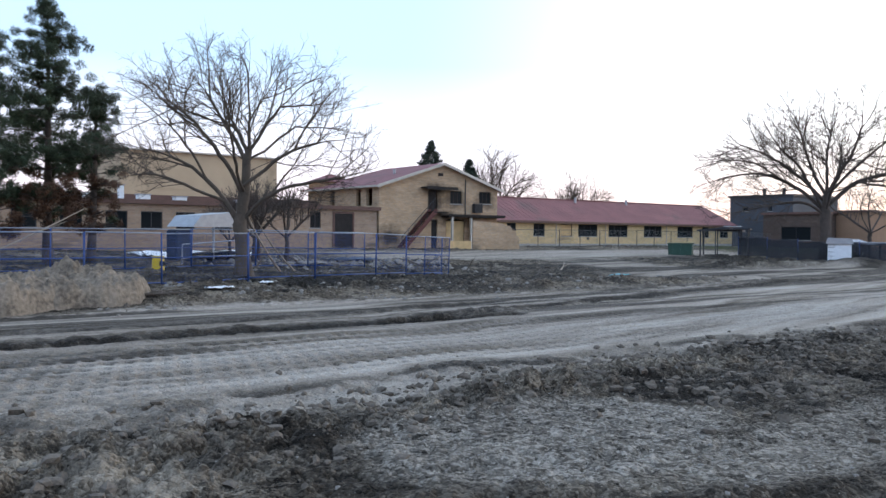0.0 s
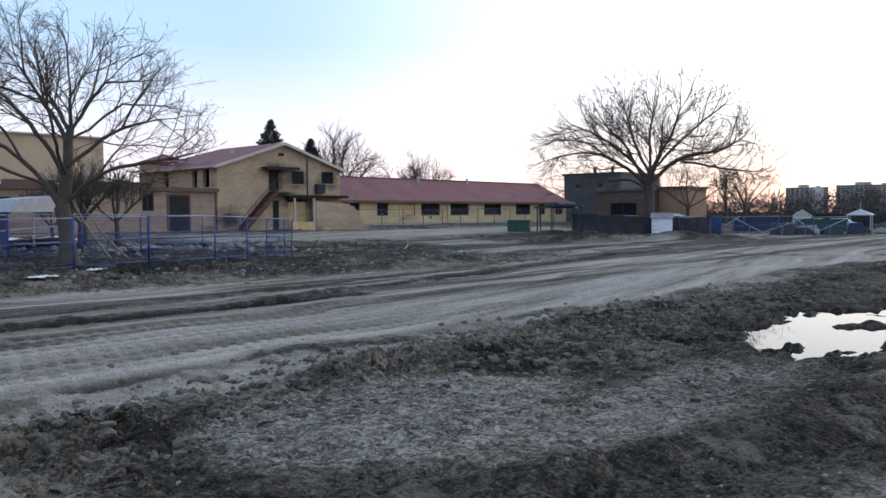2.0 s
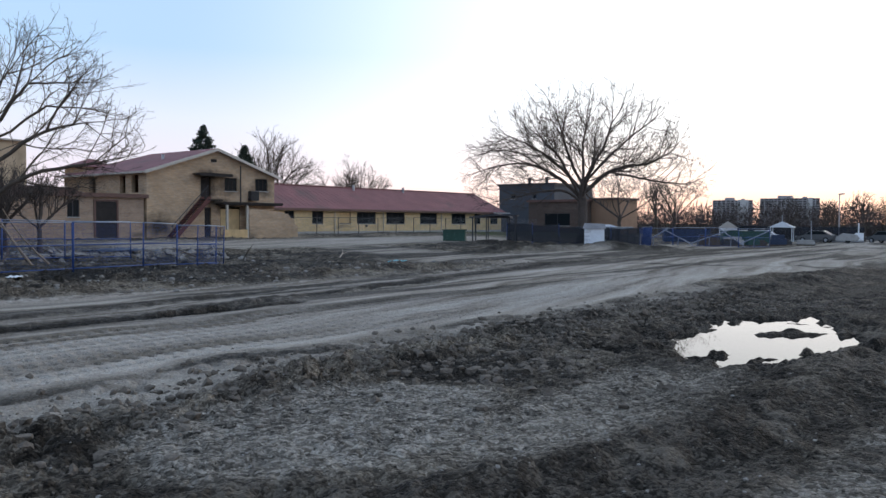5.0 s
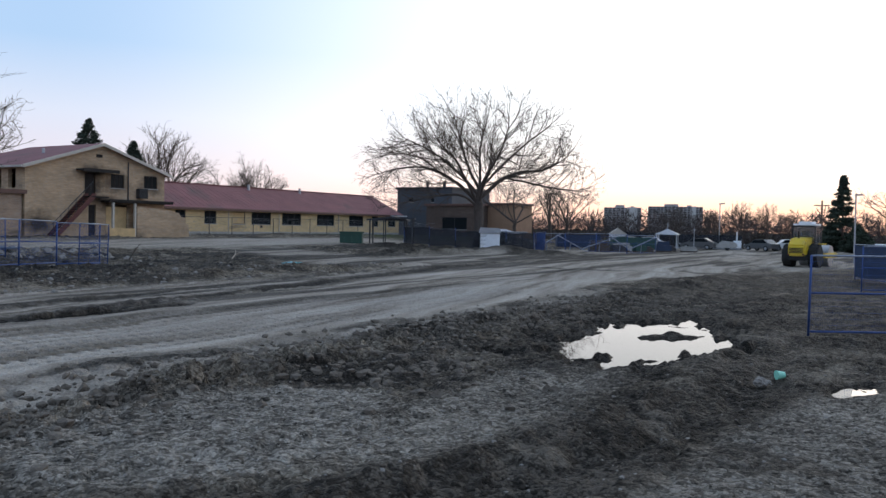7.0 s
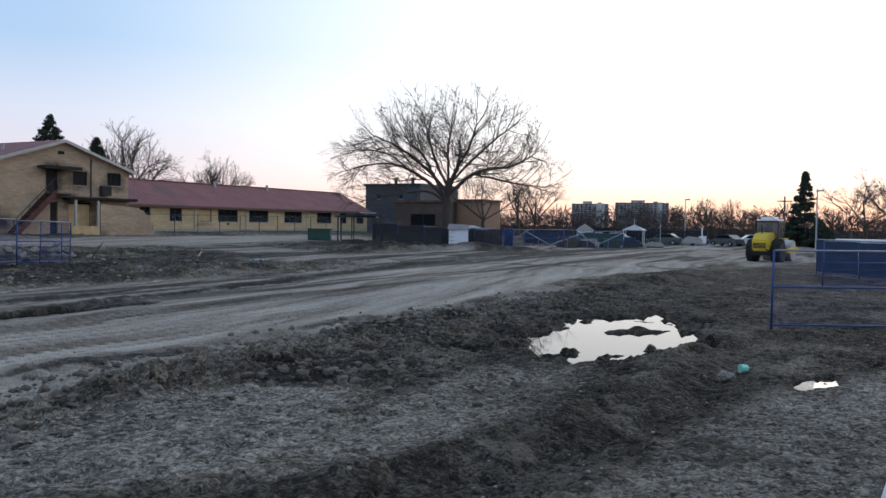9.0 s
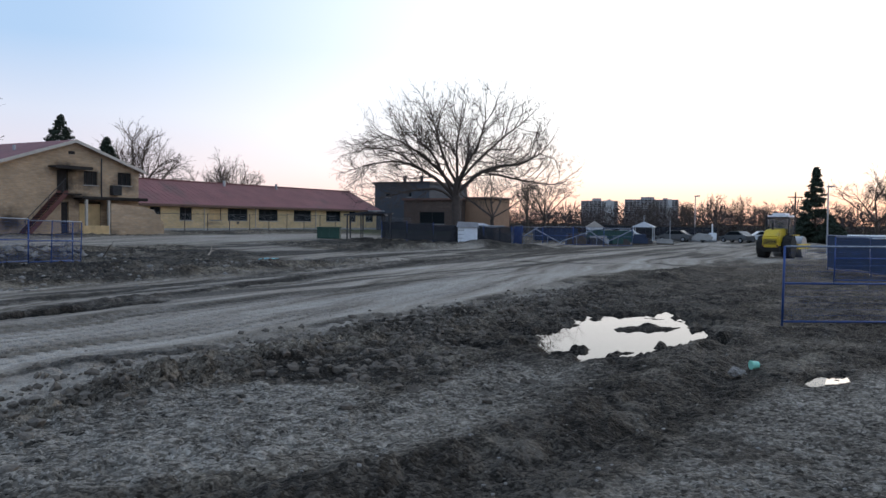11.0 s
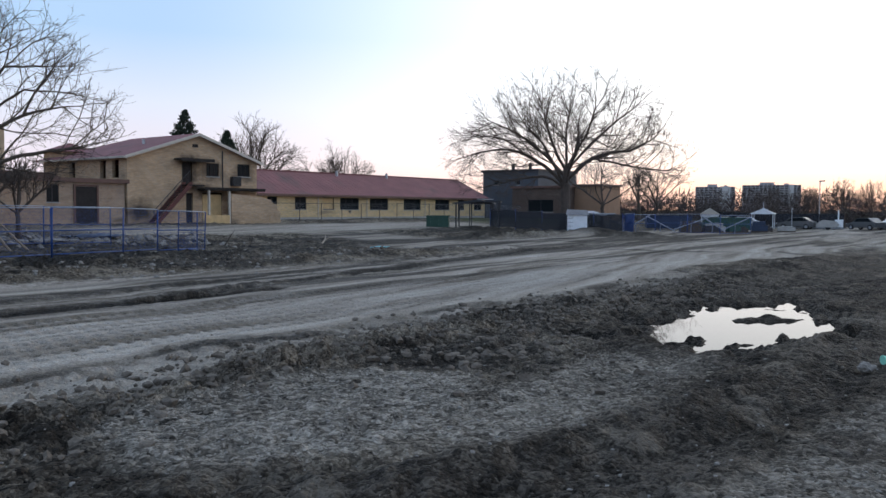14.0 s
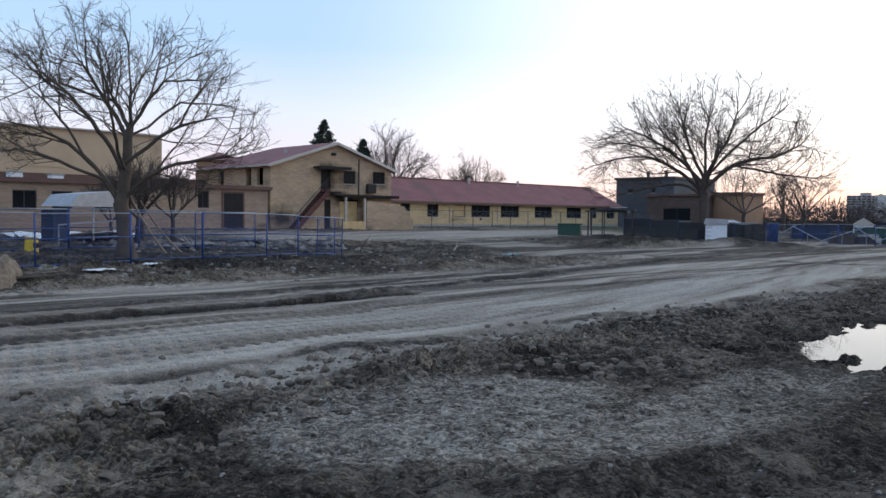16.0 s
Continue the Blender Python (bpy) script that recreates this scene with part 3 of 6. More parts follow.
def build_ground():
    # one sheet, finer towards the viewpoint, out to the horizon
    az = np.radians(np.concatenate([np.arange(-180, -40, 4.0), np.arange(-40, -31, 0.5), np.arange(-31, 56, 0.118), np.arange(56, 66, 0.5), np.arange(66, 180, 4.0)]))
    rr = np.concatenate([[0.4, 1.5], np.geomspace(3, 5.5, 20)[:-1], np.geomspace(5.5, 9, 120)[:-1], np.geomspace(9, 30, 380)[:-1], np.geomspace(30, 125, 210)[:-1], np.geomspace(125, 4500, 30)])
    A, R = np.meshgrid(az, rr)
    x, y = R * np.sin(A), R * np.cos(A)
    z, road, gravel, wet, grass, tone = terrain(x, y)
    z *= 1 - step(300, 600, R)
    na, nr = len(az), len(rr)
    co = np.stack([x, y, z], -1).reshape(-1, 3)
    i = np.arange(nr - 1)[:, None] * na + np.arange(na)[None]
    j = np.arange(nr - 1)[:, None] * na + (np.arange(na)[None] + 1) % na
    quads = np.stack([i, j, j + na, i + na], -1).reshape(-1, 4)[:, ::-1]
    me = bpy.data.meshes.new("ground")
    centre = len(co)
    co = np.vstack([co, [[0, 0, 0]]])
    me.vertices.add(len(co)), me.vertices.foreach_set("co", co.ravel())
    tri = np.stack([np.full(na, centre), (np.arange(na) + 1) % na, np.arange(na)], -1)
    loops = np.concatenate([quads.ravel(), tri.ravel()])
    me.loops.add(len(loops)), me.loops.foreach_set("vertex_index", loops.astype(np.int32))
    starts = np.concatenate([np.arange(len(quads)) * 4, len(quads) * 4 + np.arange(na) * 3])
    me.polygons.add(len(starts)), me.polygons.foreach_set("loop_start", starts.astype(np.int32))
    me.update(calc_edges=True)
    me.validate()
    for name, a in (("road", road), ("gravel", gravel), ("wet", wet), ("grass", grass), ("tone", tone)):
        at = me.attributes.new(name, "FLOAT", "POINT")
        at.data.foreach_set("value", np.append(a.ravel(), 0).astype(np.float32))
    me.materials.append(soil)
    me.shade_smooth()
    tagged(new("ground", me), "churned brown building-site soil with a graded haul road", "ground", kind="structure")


def height(x, y):
    return float(terrain(np.array([x]), np.array([y]))[0][0])


def site_height(u, v):
    p = site(u, v)
    return height(p.x, p.y)


def base_height(u, v):
    """The ground's broad level, without its clods."""
    p = [site(u + a, v + b) for a in (-0.4, 0, 0.4) for b in (-0.4, 0, 0.4)]
    return float(np.mean(terrain(np.array([q.x for q in p]), np.array([q.y for q in p]))[0]))


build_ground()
for pu_, pv_, hu, hv, depth, turn, rag in POOLS:
    bm = bmesh.new()
    ring = []
    for k in range(40):
        a = k * math.tau / 40
        ring.append(bm.verts.new((math.cos(a) * (hu * 1.22 + 0.05), math.sin(a) * (hv * 1.3 + 0.05), 0)))
    bm.faces.new(ring)
    ext = bmesh.ops.extrude_face_region(bm, geom=bm.faces[:])
    bmesh.ops.translate(bm, vec=(0, 0, -0.12), verts=[e for e in ext["geom"] if isinstance(e, bmesh.types.BMVert)])
    bmesh.ops.recalc_face_normals(bm, faces=bm.faces)
    pool = new("puddle", mesh_from("puddle", bm, water))
    p = site(pu_, pv_)
    b0 = 0.45 * float(step(23.5, 28.5, np.array(pv_))) * (1 - float(step(15, 34, np.array(pu_)))) + 0.0
    pool.matrix_world = site_pose(pu_, pv_, b0 - depth * 0.62, math.degrees(turn))
    tagged(pool, "still rainwater puddle in dark churned mud", "puddle", "puddles on the site", "structure")

# ---- buildings ----
def soot_stain(m, spots):
    """Add smoke stains of their own shape to a brick material: spots of (x, z, half-width, half-height) in local metres."""
    n, l = m.node_tree.nodes, m.node_tree.links
    b = n["Principled BSDF"]
    tc = [x for x in n if x.bl_idname == "ShaderNodeTexCoord"][0]
    col = b.inputs["Base Color"].links[0].from_socket
    noise_t = n.new("ShaderNodeTexNoise")
    noise_t.inputs["Scale"].default_value, noise_t.inputs["Detail"].default_value = 1.6, 6
    l.new(tc.outputs["Object"], noise_t.inputs["Vector"])
    for x, z, hw, hh in spots:
        mp = n.new("ShaderNodeMapping")
        mp.vector_type = "POINT"
        mp.inputs["Location"].default_value = (-x / hw, 0, -z / hh)
        mp.inputs["Scale"].default_value = (1 / hw, 0, 1 / hh)
        ln = n.new("ShaderNodeVectorMath")
        ln.operation = "LENGTH"
        l.new(tc.outputs["Object"], mp.inputs[0]), l.new(mp.outputs[0], ln.inputs[0])
        ad = n.new("ShaderNodeMath")
        ad.operation = "ADD"
        l.new(ln.outputs["Value"], ad.inputs[0]), l.new(noise_t.outputs["Fac"], ad.inputs[1])
        r = n.new("ShaderNodeMapRange")
        r.inputs["From Min"].default_value, r.inputs["From Max"].default_value = 0.75, 1.6
        r.inputs["To Min"].default_value, r.inputs["To Max"].default_value = 0.93, 0.0
        l.new(ad.outputs[0], r.inputs["Value"])
        mix = n.new("ShaderNodeMix")
        mix.data_type = "RGBA"
        l.new(r.outputs[0], mix.inputs["Factor"]), l.new(col, mix.inputs[6])
        mix.inputs[7].default_value = (0.022, 0.017, 0.014, 1)
        col = mix.outputs[2]
    l.new(col, b.inputs["Base Color"])


def two_storey():
    z0 = 0.9
    h = thing("brick_house", site_pose(35.4, 55.8, z0), "fire-damaged two-storey buff brick house with a red metal roof", "building")
    gable_brick = brick_material("smoke_stained_brick", (0.50, 0.33, 0.19), (0.41, 0.27, 0.155), (0.43, 0.36, 0.29))
    soot_stain(gable_brick, [(5.6, 5.1, 1.7, 0.75), (7.6, 4.4, 1.5, 1.0), (6.6, 2.95, 1.6, 0.5), (5.6, 3.9, 0.9, 1.5), (11.0, 4.3, 1.3, 0.9), (8.0, 2.4, 2.0, 0.6), (1.0, 1.0, 1.6, 1.2)])
    W, D, ev, pk, px = 12.5, 12.0, 5.25, 7.25, 6.2
    holes = [(4.85, 3.2, 5.8, 5.0), (7.2, 3.95, 8.45, 5.05), (10.4, 4.05, 11.75, 5.1), (5.2, 0.12, 5.85, 2.55), (6.75, 0.25, 8.75, 2.6)]
    part("wall", wall_with_holes(0, W, 0, ev, 0, 0.3, holes), gable_brick, h)
    tri = bmesh.new()
    prism(tri, [(0, ev), (W, ev), (px, pk)], 0, 0.3)
    part("gable", tri, gable_brick, h)
    side = part("wall", wall_with_holes(0, D, 0, ev, 0, 0.3, [(D - 1.75, 3.6, D - 0.8, 5.0), (D - 3.4, 3.6, D - 2.6, 5.0), (D - 1.8, 0.05, D - 0.8, 2.3), (4, 3.6, 5, 5.0)]), buff, h)
    side.matrix_local = pose(0.0, D + 0.3, 0, 0, 0, -90)
    side.matrix_local = Matrix.Translation((0, D + 0.301, 0)) @ Matrix.Rotation(radians(-90), 4, "Z")
    for a, b, c, d in ((D - 1.75, 3.6, D - 0.8, 5.0), (D - 3.4, 3.6, D - 2.6, 5.0)):
        w = window(h, a, b, c, d, 0)
        w.matrix_local = side.matrix_local
    dr = part("door", boxes((D - 1.78, 0.1, 0.05, D - 0.82, 0.16, 2.28)), blue_tarp, h, "dull blue side door")
    dr.matrix_local = side.matrix_local
    part("wall", wall_with_holes(0, D, 0, ev, 0, 0.3, []), buff, h).matrix_local = Matrix.Translation((W, 0.301, 0)) @ Matrix.Rotation(radians(90), 4, "Z")
    part("wall", boxes((0.3, D, 0, W - 0.3, D + 0.3, ev)), buff, h)
    part("floor_slab", boxes((0.31, 0.31, 2.7, W - 0.31, D - 0.01, 2.9)), concrete, h)
    # roof: gable in front, hipped behind
    o, t = 0.45, 0.12
    bm = bmesh.new()

    def sheet(top):
        vs = [bm.verts.new(p) for p in top]
        f = bm.faces.new(vs)
        ex = bmesh.ops.extrude_face_region(bm, geom=[f])
        bmesh.ops.translate(bm, vec=(0, 0, t), verts=[e for e in ex["geom"] if isinstance(e, bmesh.types.BMVert)])
    k = (pk - ev) / px
    el, er = ev - o * k, ev - o * (pk - ev) / (W - px)
    sheet([(-o, -o, el), (px, -o, pk), (px, 9.0, pk), (-o, D + 0.8, el)])
    sheet([(px, -o, pk), (W + o, -o, er), (W + o, D + 0.8, er), (px, 9.0, pk)])
    sheet([(px, 9.0, pk), (W + o, D + 0.8, er), (-o, D + 0.8, el)])
    bmesh.ops.recalc_face_normals(bm, faces=bm.faces)
    roof = part("roof", bm, shingle, h, "dull red ribbed metal roof")
    for x0, z0_, x1, z1_ in ((-o, el, px, pk), (px, pk, W + o, er)):
        bm = bmesh.new()
        prism(bm, [(x0, z0_ - 0.1), (x1, z1_ - 0.1), (x1, z1_ + t + 0.02), (x0, z0_ + t + 0.02)], -o - 0.05, -o - 0.005)
        part("bargeboard", bm, fascia, roof)
    part("gutter", boxes((-o - 0.12, -o, el - 0.04, -o - 0.01, D, el + 0.1)), fascia, roof)
    vent = bmesh.new()
    tube(vent, (3.4, 3.0, 6.2), (3.4, 3.0, 6.85), 0.12)
    part("vent_pipe", vent, steel, roof)
    part("vent", boxes((5.85, -0.03, 6.25, 6.4, -0.002, 6.5)), char_and_shade, h)
    for a, b, c, d in holes[1:3]:
        window(h, a, b, c, d, 0, 2, char_and_shade)
    part("door", boxes((4.9, 0.1, 3.2, 5.75, 0.16, 4.98)), char_and_shade, h, "charred upper door")
    part("door", boxes((5.25, 0.1, 0.12, 5.82, 0.16, 2.5)), char_and_shade, h, "charred ground-floor door")
    can = boxes((4.1, -0.95, 5.15, 7.3, -0.003, 5.27), (4.1, -0.98, 5.05, 7.3, -0.951, 5.3))
    part("canopy", can, char_and_shade, h, "scorched flat canopy over the upper door")
    part("downpipe", tube(bmesh.new(), (8.8, -0.06, 3.0), (8.8, -0.06, 6.1), 0.05), dark_metal, h)
    ac = part("air_conditioner", boxes((9.6, -0.42, 3.2, 10.5, -0.003, 4.0), bevel=0.03), dark_metal, h)
    part("grille", boxes(*[(9.66, -0.44, 3.28 + 0.1 * i, 10.44, -0.421, 3.33 + 0.1 * i) for i in range(7)]), rubber, ac)
    # charred floor band, posts and boarded bay of the lower storey
    part("balcony_edge", boxes((6.3, -1.0, 2.78, 12.6, -0.003, 2.92), (6.3, -1.05, 2.88, 12.6, -1.003, 3.02), bevel=0.01), char_and_shade, h, "charred landing edge")
    for x in (6.75, 8.8):
        part("post", boxes((x - 0.09, -0.98, 0, x + 0.09, -0.8, 2.77), bevel=0.015), fascia, h)
    part("plywood_sheet", boxes((6.8, 0.02, 0.3, 8.7, 0.06, 2.45)), osb, h, "fresh plywood over the bay")
    part("plywood_sheet", boxes((6.35, -1.02, 0.02, 8.75, -0.985, 0.75)), osb, h)
    # broken garden wall that stands in front of the lower storey
    bm = bmesh.new()
    top = [(8.95, 2.5), (9.6, 2.52), (9.9, 2.4), (10.8, 2.42), (11.2, 2.3), (12.2, 2.33), (12.7, 2.15), (13.2, 2.1), (13.5, 1.75), (13.9, 1.7), (14.0, 1.2), (14.3, 1.1), (14.35, 0)]
    prism(bm, [(8.95, 0)] + top[:0] + top[::1], -1.0, -0.72)
    part("broken_wall", bm, buff, h, "broken-topped low brick wall")
    # outside stair to the upper door
    stair = part("stair", bmesh.new(), rust_red, h)
    bm = bmesh.new()
    prism(bm, [(1.5, 0.0), (1.95, 0.0), (5.1, 3.1), (5.1, 3.4), (4.85, 3.4)], -1.0, -0.94)
    prism(bm, [(1.5, 0.0), (1.95, 0.0), (5.1, 3.1), (5.1, 3.4), (4.85, 3.4)], -0.12, -0.06)
    stair.data = mesh_from("stair", bm, rust_red)
    for i in range(16):
        part("tread", boxes((1.55 + i * 0.21, -0.93, 0.12 + i * 0.2, 1.83 + i * 0.21, -0.13, 0.16 + i * 0.2)), dark_metal, stair)
    bm = bmesh.new()
    tube(bm, (1.5, -0.97, 1.0), (4.9, -0.97, 4.3), 0.03)
    for i in range(6):
        tube(bm, (1.6 + i * 0.62, -0.97, 0.15 + i * 0.6), (1.6 + i * 0.62, -0.97, 1.1 + i * 0.6), 0.02)
    part("handrail", bm, dark_metal, stair)
    part("landing", boxes((4.7, -1.0, 3.1, 6.29, -0.004, 3.2)), char_and_shade, h)


def wing():
    z0 = 1.0
    h = thing("long_wing", site_pose(48, 65.5, z0), "long single-storey yellow brick wing with a red metal roof", "building")
    L, D, ev, pk = 50.5, 10.0, 2.85, 5.4
    wins = [(9.6, 10.95, 1), (13.5, 15.2, 1), (17.7, 19.5, 0), (20.5, 23.7, 2), (25.6, 29.0, 2), (32.0, 35.5, 2), (38.6, 41.8, 2), (43.8, 45.3, 1), (47.7, 49.6, 1), (5.5, 6.9, 1)]
    holes = [(a, 1.12, b, 2.48) for a, b, m in wins]
    part("wall", wall_with_holes(0, L, 0, ev, 0, 0.3, holes), yellow, h)
    part("wall", boxes((0, D - 0.3, 0, L, D, ev)), yellow, h)
    part("wall", boxes((0, 0.301, 0, 0.3, D - 0.301, ev)), yellow, h)
    part("wall", boxes((L - 0.3, 0.301, 0, L, D - 0.301, ev)), yellow, h)
    part("ceiling_slab", boxes((0.31, 0.31, ev - 0.12, L - 0.31, D - 0.31, ev - 0.01)), concrete, h)
    part("partition", boxes((0.31, 4.0, 0, L - 0.31, 4.1, ev - 0.13)), stucco, h)
    for (a, b, m), ho in zip(wins, holes):
        w = window(h, a, 1.12, b, 2.48, 0, m, dark_metal, osb if m == 0 else None)
        if b - a > 2.9:
            part("blind", boxes((a + (b - a) * 0.45, 0.13, 1.3, b - 0.1, 0.14, 2.4)), stucco, w)
    bm = bmesh.new()
    o, t = 0.5, 0.12
    e = ev - 0.2

    def sheet(top):
        f = bm.faces.new([bm.verts.new(p) for p in top])
        ex = bmesh.ops.extrude_face_region(bm, geom=[f])
        bmesh.ops.translate(bm, vec=(0, 0, t), verts=[q for q in ex["geom"] if isinstance(q, bmesh.types.BMVert)])
    sheet([(-o, -o, e), (L + o, -o, e), (L + 0.2, D / 2, pk), (-o, D / 2, pk)])
    sheet([(-o, D / 2, pk), (L + 0.2, D / 2, pk), (L + o, D + o, e), (-o, D + o, e)])
    sheet([(L + o, -o, e), (L + o, D + o, e), (L + 0.2, D / 2, pk)])
    bmesh.ops.recalc_face_normals(bm, faces=bm.faces)
    roof = part("roof", bm, shingle, h, "dull red ribbed metal roof")
    part("fascia", boxes((-o, -o - 0.06, e - 0.12, L + o, -o - 0.003, e + 0.13)), brown_trim, roof)
    part("soffit", boxes((-o, -o, e - 0.1, L + o, -0.003, e - 0.06)), fascia, roof)
    part("ridge_cap", boxes((-o, D / 2 - 0.15, pk + 0.1, L + 0.2, D / 2 + 0.15, pk + 0.2)), shingle, roof)
    seams = bmesh.new()
    k = (pk - e) / (D / 2 + o)
    for i in range(65):
        x = 0.4 + i * 0.76
        vs = [seams.verts.new(p) for p in ((x, -o, e + t + 0.002), (x + 0.05, -o, e + t + 0.002), (x + 0.05, D / 2, pk + t + 0.002), (x, D / 2, pk + t + 0.002))]
        f = seams.faces.new(vs)
        ex = bmesh.ops.extrude_face_region(seams, geom=[f])
        bmesh.ops.translate(seams, vec=(0, 0, 0.018), verts=[q for q in ex["geom"] if isinstance(q, bmesh.types.BMVert)])
    tagged(part("standing_seams", seams, shingle, roof), kind="stuff")
    for x in (24.5, 33.8):
        part("roof_vent", tube(bmesh.new(), (x, D / 2 - 0.6, pk - 0.4), (x, D / 2 - 0.6, pk + 0.45), 0.16), steel, roof)
    for x in (16.9, 25.0, 36.3):
        part("downpipe", tube(bmesh.new(), (x, -0.08, 0.05), (x, -0.08, e - 0.05), 0.05), fascia, h)
    part("wall_lamp", boxes((21.9, -0.12, 0.75, 22.2, -0.003, 1.0), bevel=0.02), dark_metal, h)
    part("plinth", boxes((0, -0.04, 0, L, -0.003, 0.28)), concrete, h)


def flat_block(name, u, v, z, L, D, H, mat, label, wins=(), win_z=(1.5, 2.6), trim=None, parapet=0.3):
    h = thing(name, site_pose(u, v, z), label, "building")
    holes = [(a, win_z[0], b, win_z[1]) for a, b in wins]
    part("wall", wall_with_holes(0, L, 0, H, 0, 0.3, holes), mat, h)
    part("wall", boxes((0, D - 0.3, 0, L, D, H)), mat, h)
    part("wall", boxes((0, 0.301, 0, 0.3, D - 0.301, H)), mat, h)
    part("wall", boxes((L - 0.3, 0.301, 0, L, D - 0.301, H)), mat, h)
    roof = part("roof", boxes((0.302, 0.302, H - 0.35, L - 0.302, D - 0.302, H - 0.1)), concrete, h)
    if trim:
        part("fascia", boxes((-0.25, -0.25, H + 0.003, L + 0.25, D + 0.25, H + parapet)), trim, roof)
    for a, b in wins:
        window(h, a, win_z[0], b, win_z[1], 0, 1)
    return h


two_storey()
wing()
# darker brick than buff: the trees' shade is put into the wall colour
left = flat_block("school_block", 2.0, 54.5, 0.9, 23.8, 9.0, 3.1, pinkish, "low flat-roofed buff brick block with a brown fascia",
                  [(1.9, 3.3), (4.2, 5.6), (6.6, 8.0), (9.3, 10.6), (12.0, 13.35), (14.2, 15.6), (16.5, 17.8), (19.0, 20.4)], (1.5, 2.62), brown_trim)
conn = flat_block("link_block", 25.9, 56.0, 0.9, 9.4, 7.0, 3.15, pinkish, "low weathered brick link block with a dark doorway",
                  [(3.4, 4.3)], (1.7, 2.95), brown_trim)
# the wall is uncut here: a near-black slab stands for the shade inside
part("doorway", boxes((5.5, -0.06, 0.05, 7.1, -0.003, 2.85), bevel=0.02), char_and_shade, conn, "dark slab standing for the shade inside an open doorway")
part("door_frame", boxes((5.35, -0.09, 0.05, 5.49, -0.004, 2.98), (7.11, -0.09, 0.05, 7.25, -0.004, 2.98), (5.49, -0.09, 2.86, 7.11, -0.004, 2.98)), brown_trim, conn)
upper = flat_block("hall_block", 17.5, 64.0, 0.9, 12.8, 9.0, 7.5, stucco, "tall tan panel-clad hall behind the low block", [], (1, 2), fascia, 0.12)
part("panel_joint", boxes(*[(3.2 * i, -0.012, 4.4, 3.2 * i + 0.03, -0.003, 7.3) for i in range(1, 4)]), stucco, upper)
part("louvre", boxes((2.6, -0.06, 4.6, 4.9, -0.004, 5.8), bevel=0.02), stucco, upper)
for u, v, w, hh in ((15.5, 56.6, 0.35, 1.35), (17.2, 57.4, 0.8, 0.8), (19.6, 57.0, 0.8, 0.7), (13.6, 57.5, 0.7, 0.8), (24.0, 57.2, 0.6, 0.6)):
    t = thing("rooftop_unit", site_pose(u, v, 3.9), "small pale metal ventilation unit on the flat roof", "vent", "rooftop units")
    part("casing", boxes((-w / 2, -w / 2, 0, w / 2, w / 2, hh), bevel=0.04), white_paint, t)
    part("cap", boxes((-w / 2 - 0.06, -w / 2 - 0.06, hh + 0.002, w / 2 + 0.06, w / 2 + 0.06, hh + 0.08), bevel=0.02), steel, t)
slope = thing("low_hip_roof", site_pose(8, 60, 3.9), "low dull red roof rising behind the flat block", "roof")
bm = bmesh.new()
prism(bm, [(0, 0), (27, 0), (25, 1.05), (2, 1.05)], 2.2, 3.9)
part("roof", bm, brown_trim, slope)
cup = thing("cupola", site_pose(35.9, 66.0, 0.9), "small brick stair tower with a hipped roof", "building")
part("wall", boxes((0, 0, 0, 3.0, 3.0, 6.0)), buff, cup)
bm = bmesh.new()
vs = [bm.verts.new(p) for p in ((-0.4, -0.4, 6.003), (3.4, -0.4, 6.003), (3.4, 3.4, 6.003), (-0.4, 3.4, 6.003), (1.5, 1.5, 6.85))]
for f in ((0, 1, 4), (1, 2, 4), (2, 3, 4), (3, 0, 4), (3, 2, 1, 0)):
    bm.faces.new([vs[i] for i in f])
part("roof", bm, shingle, cup)


def facing_road(name, u, v0, v1, z, D, H, mat, label, wins, win_z, trim):
    """A block whose long face looks back along the road."""
    h = flat_block(name, 0, 0, 0, v1 - v0, D, H, mat, label, wins, win_z, trim)
    h.matrix_world = site_pose(u, v1, z, -90)
    return h


facing_road("dark_block", 105.0, 60.5, 70.2, 0.9, 12, 7.0, dark_clad, "tall dark-clad flat-roofed block", [(2.0, 2.9), (6.0, 6.6)], (5.0, 5.7), dark_metal)
facing_road("brown_block", 99.0, 52.45, 61.2, 0.7, 5.5, 4.5, brown, "dark brown brick block with a wide dark window", [(2.6, 6.6), (8.2, 9.2)], (1.2, 2.9), brown_trim)
facing_road("tan_block", 101.0, 48.4, 52.4, 0.7, 6, 4.7, tan_render, "tan rendered block with a plain wall", [], (1, 2), brown_trim)
for dv in (63.0, 66.0):
    t = thing("chimney", site_pose(107, dv, 7.9), "slim dark chimney pipe on a flat roof", "chimney", "chimneys")
    part("flue", tube(bmesh.new(), (0, 0, 0), (0, 0, 1.3), 0.25), dark_metal, t)

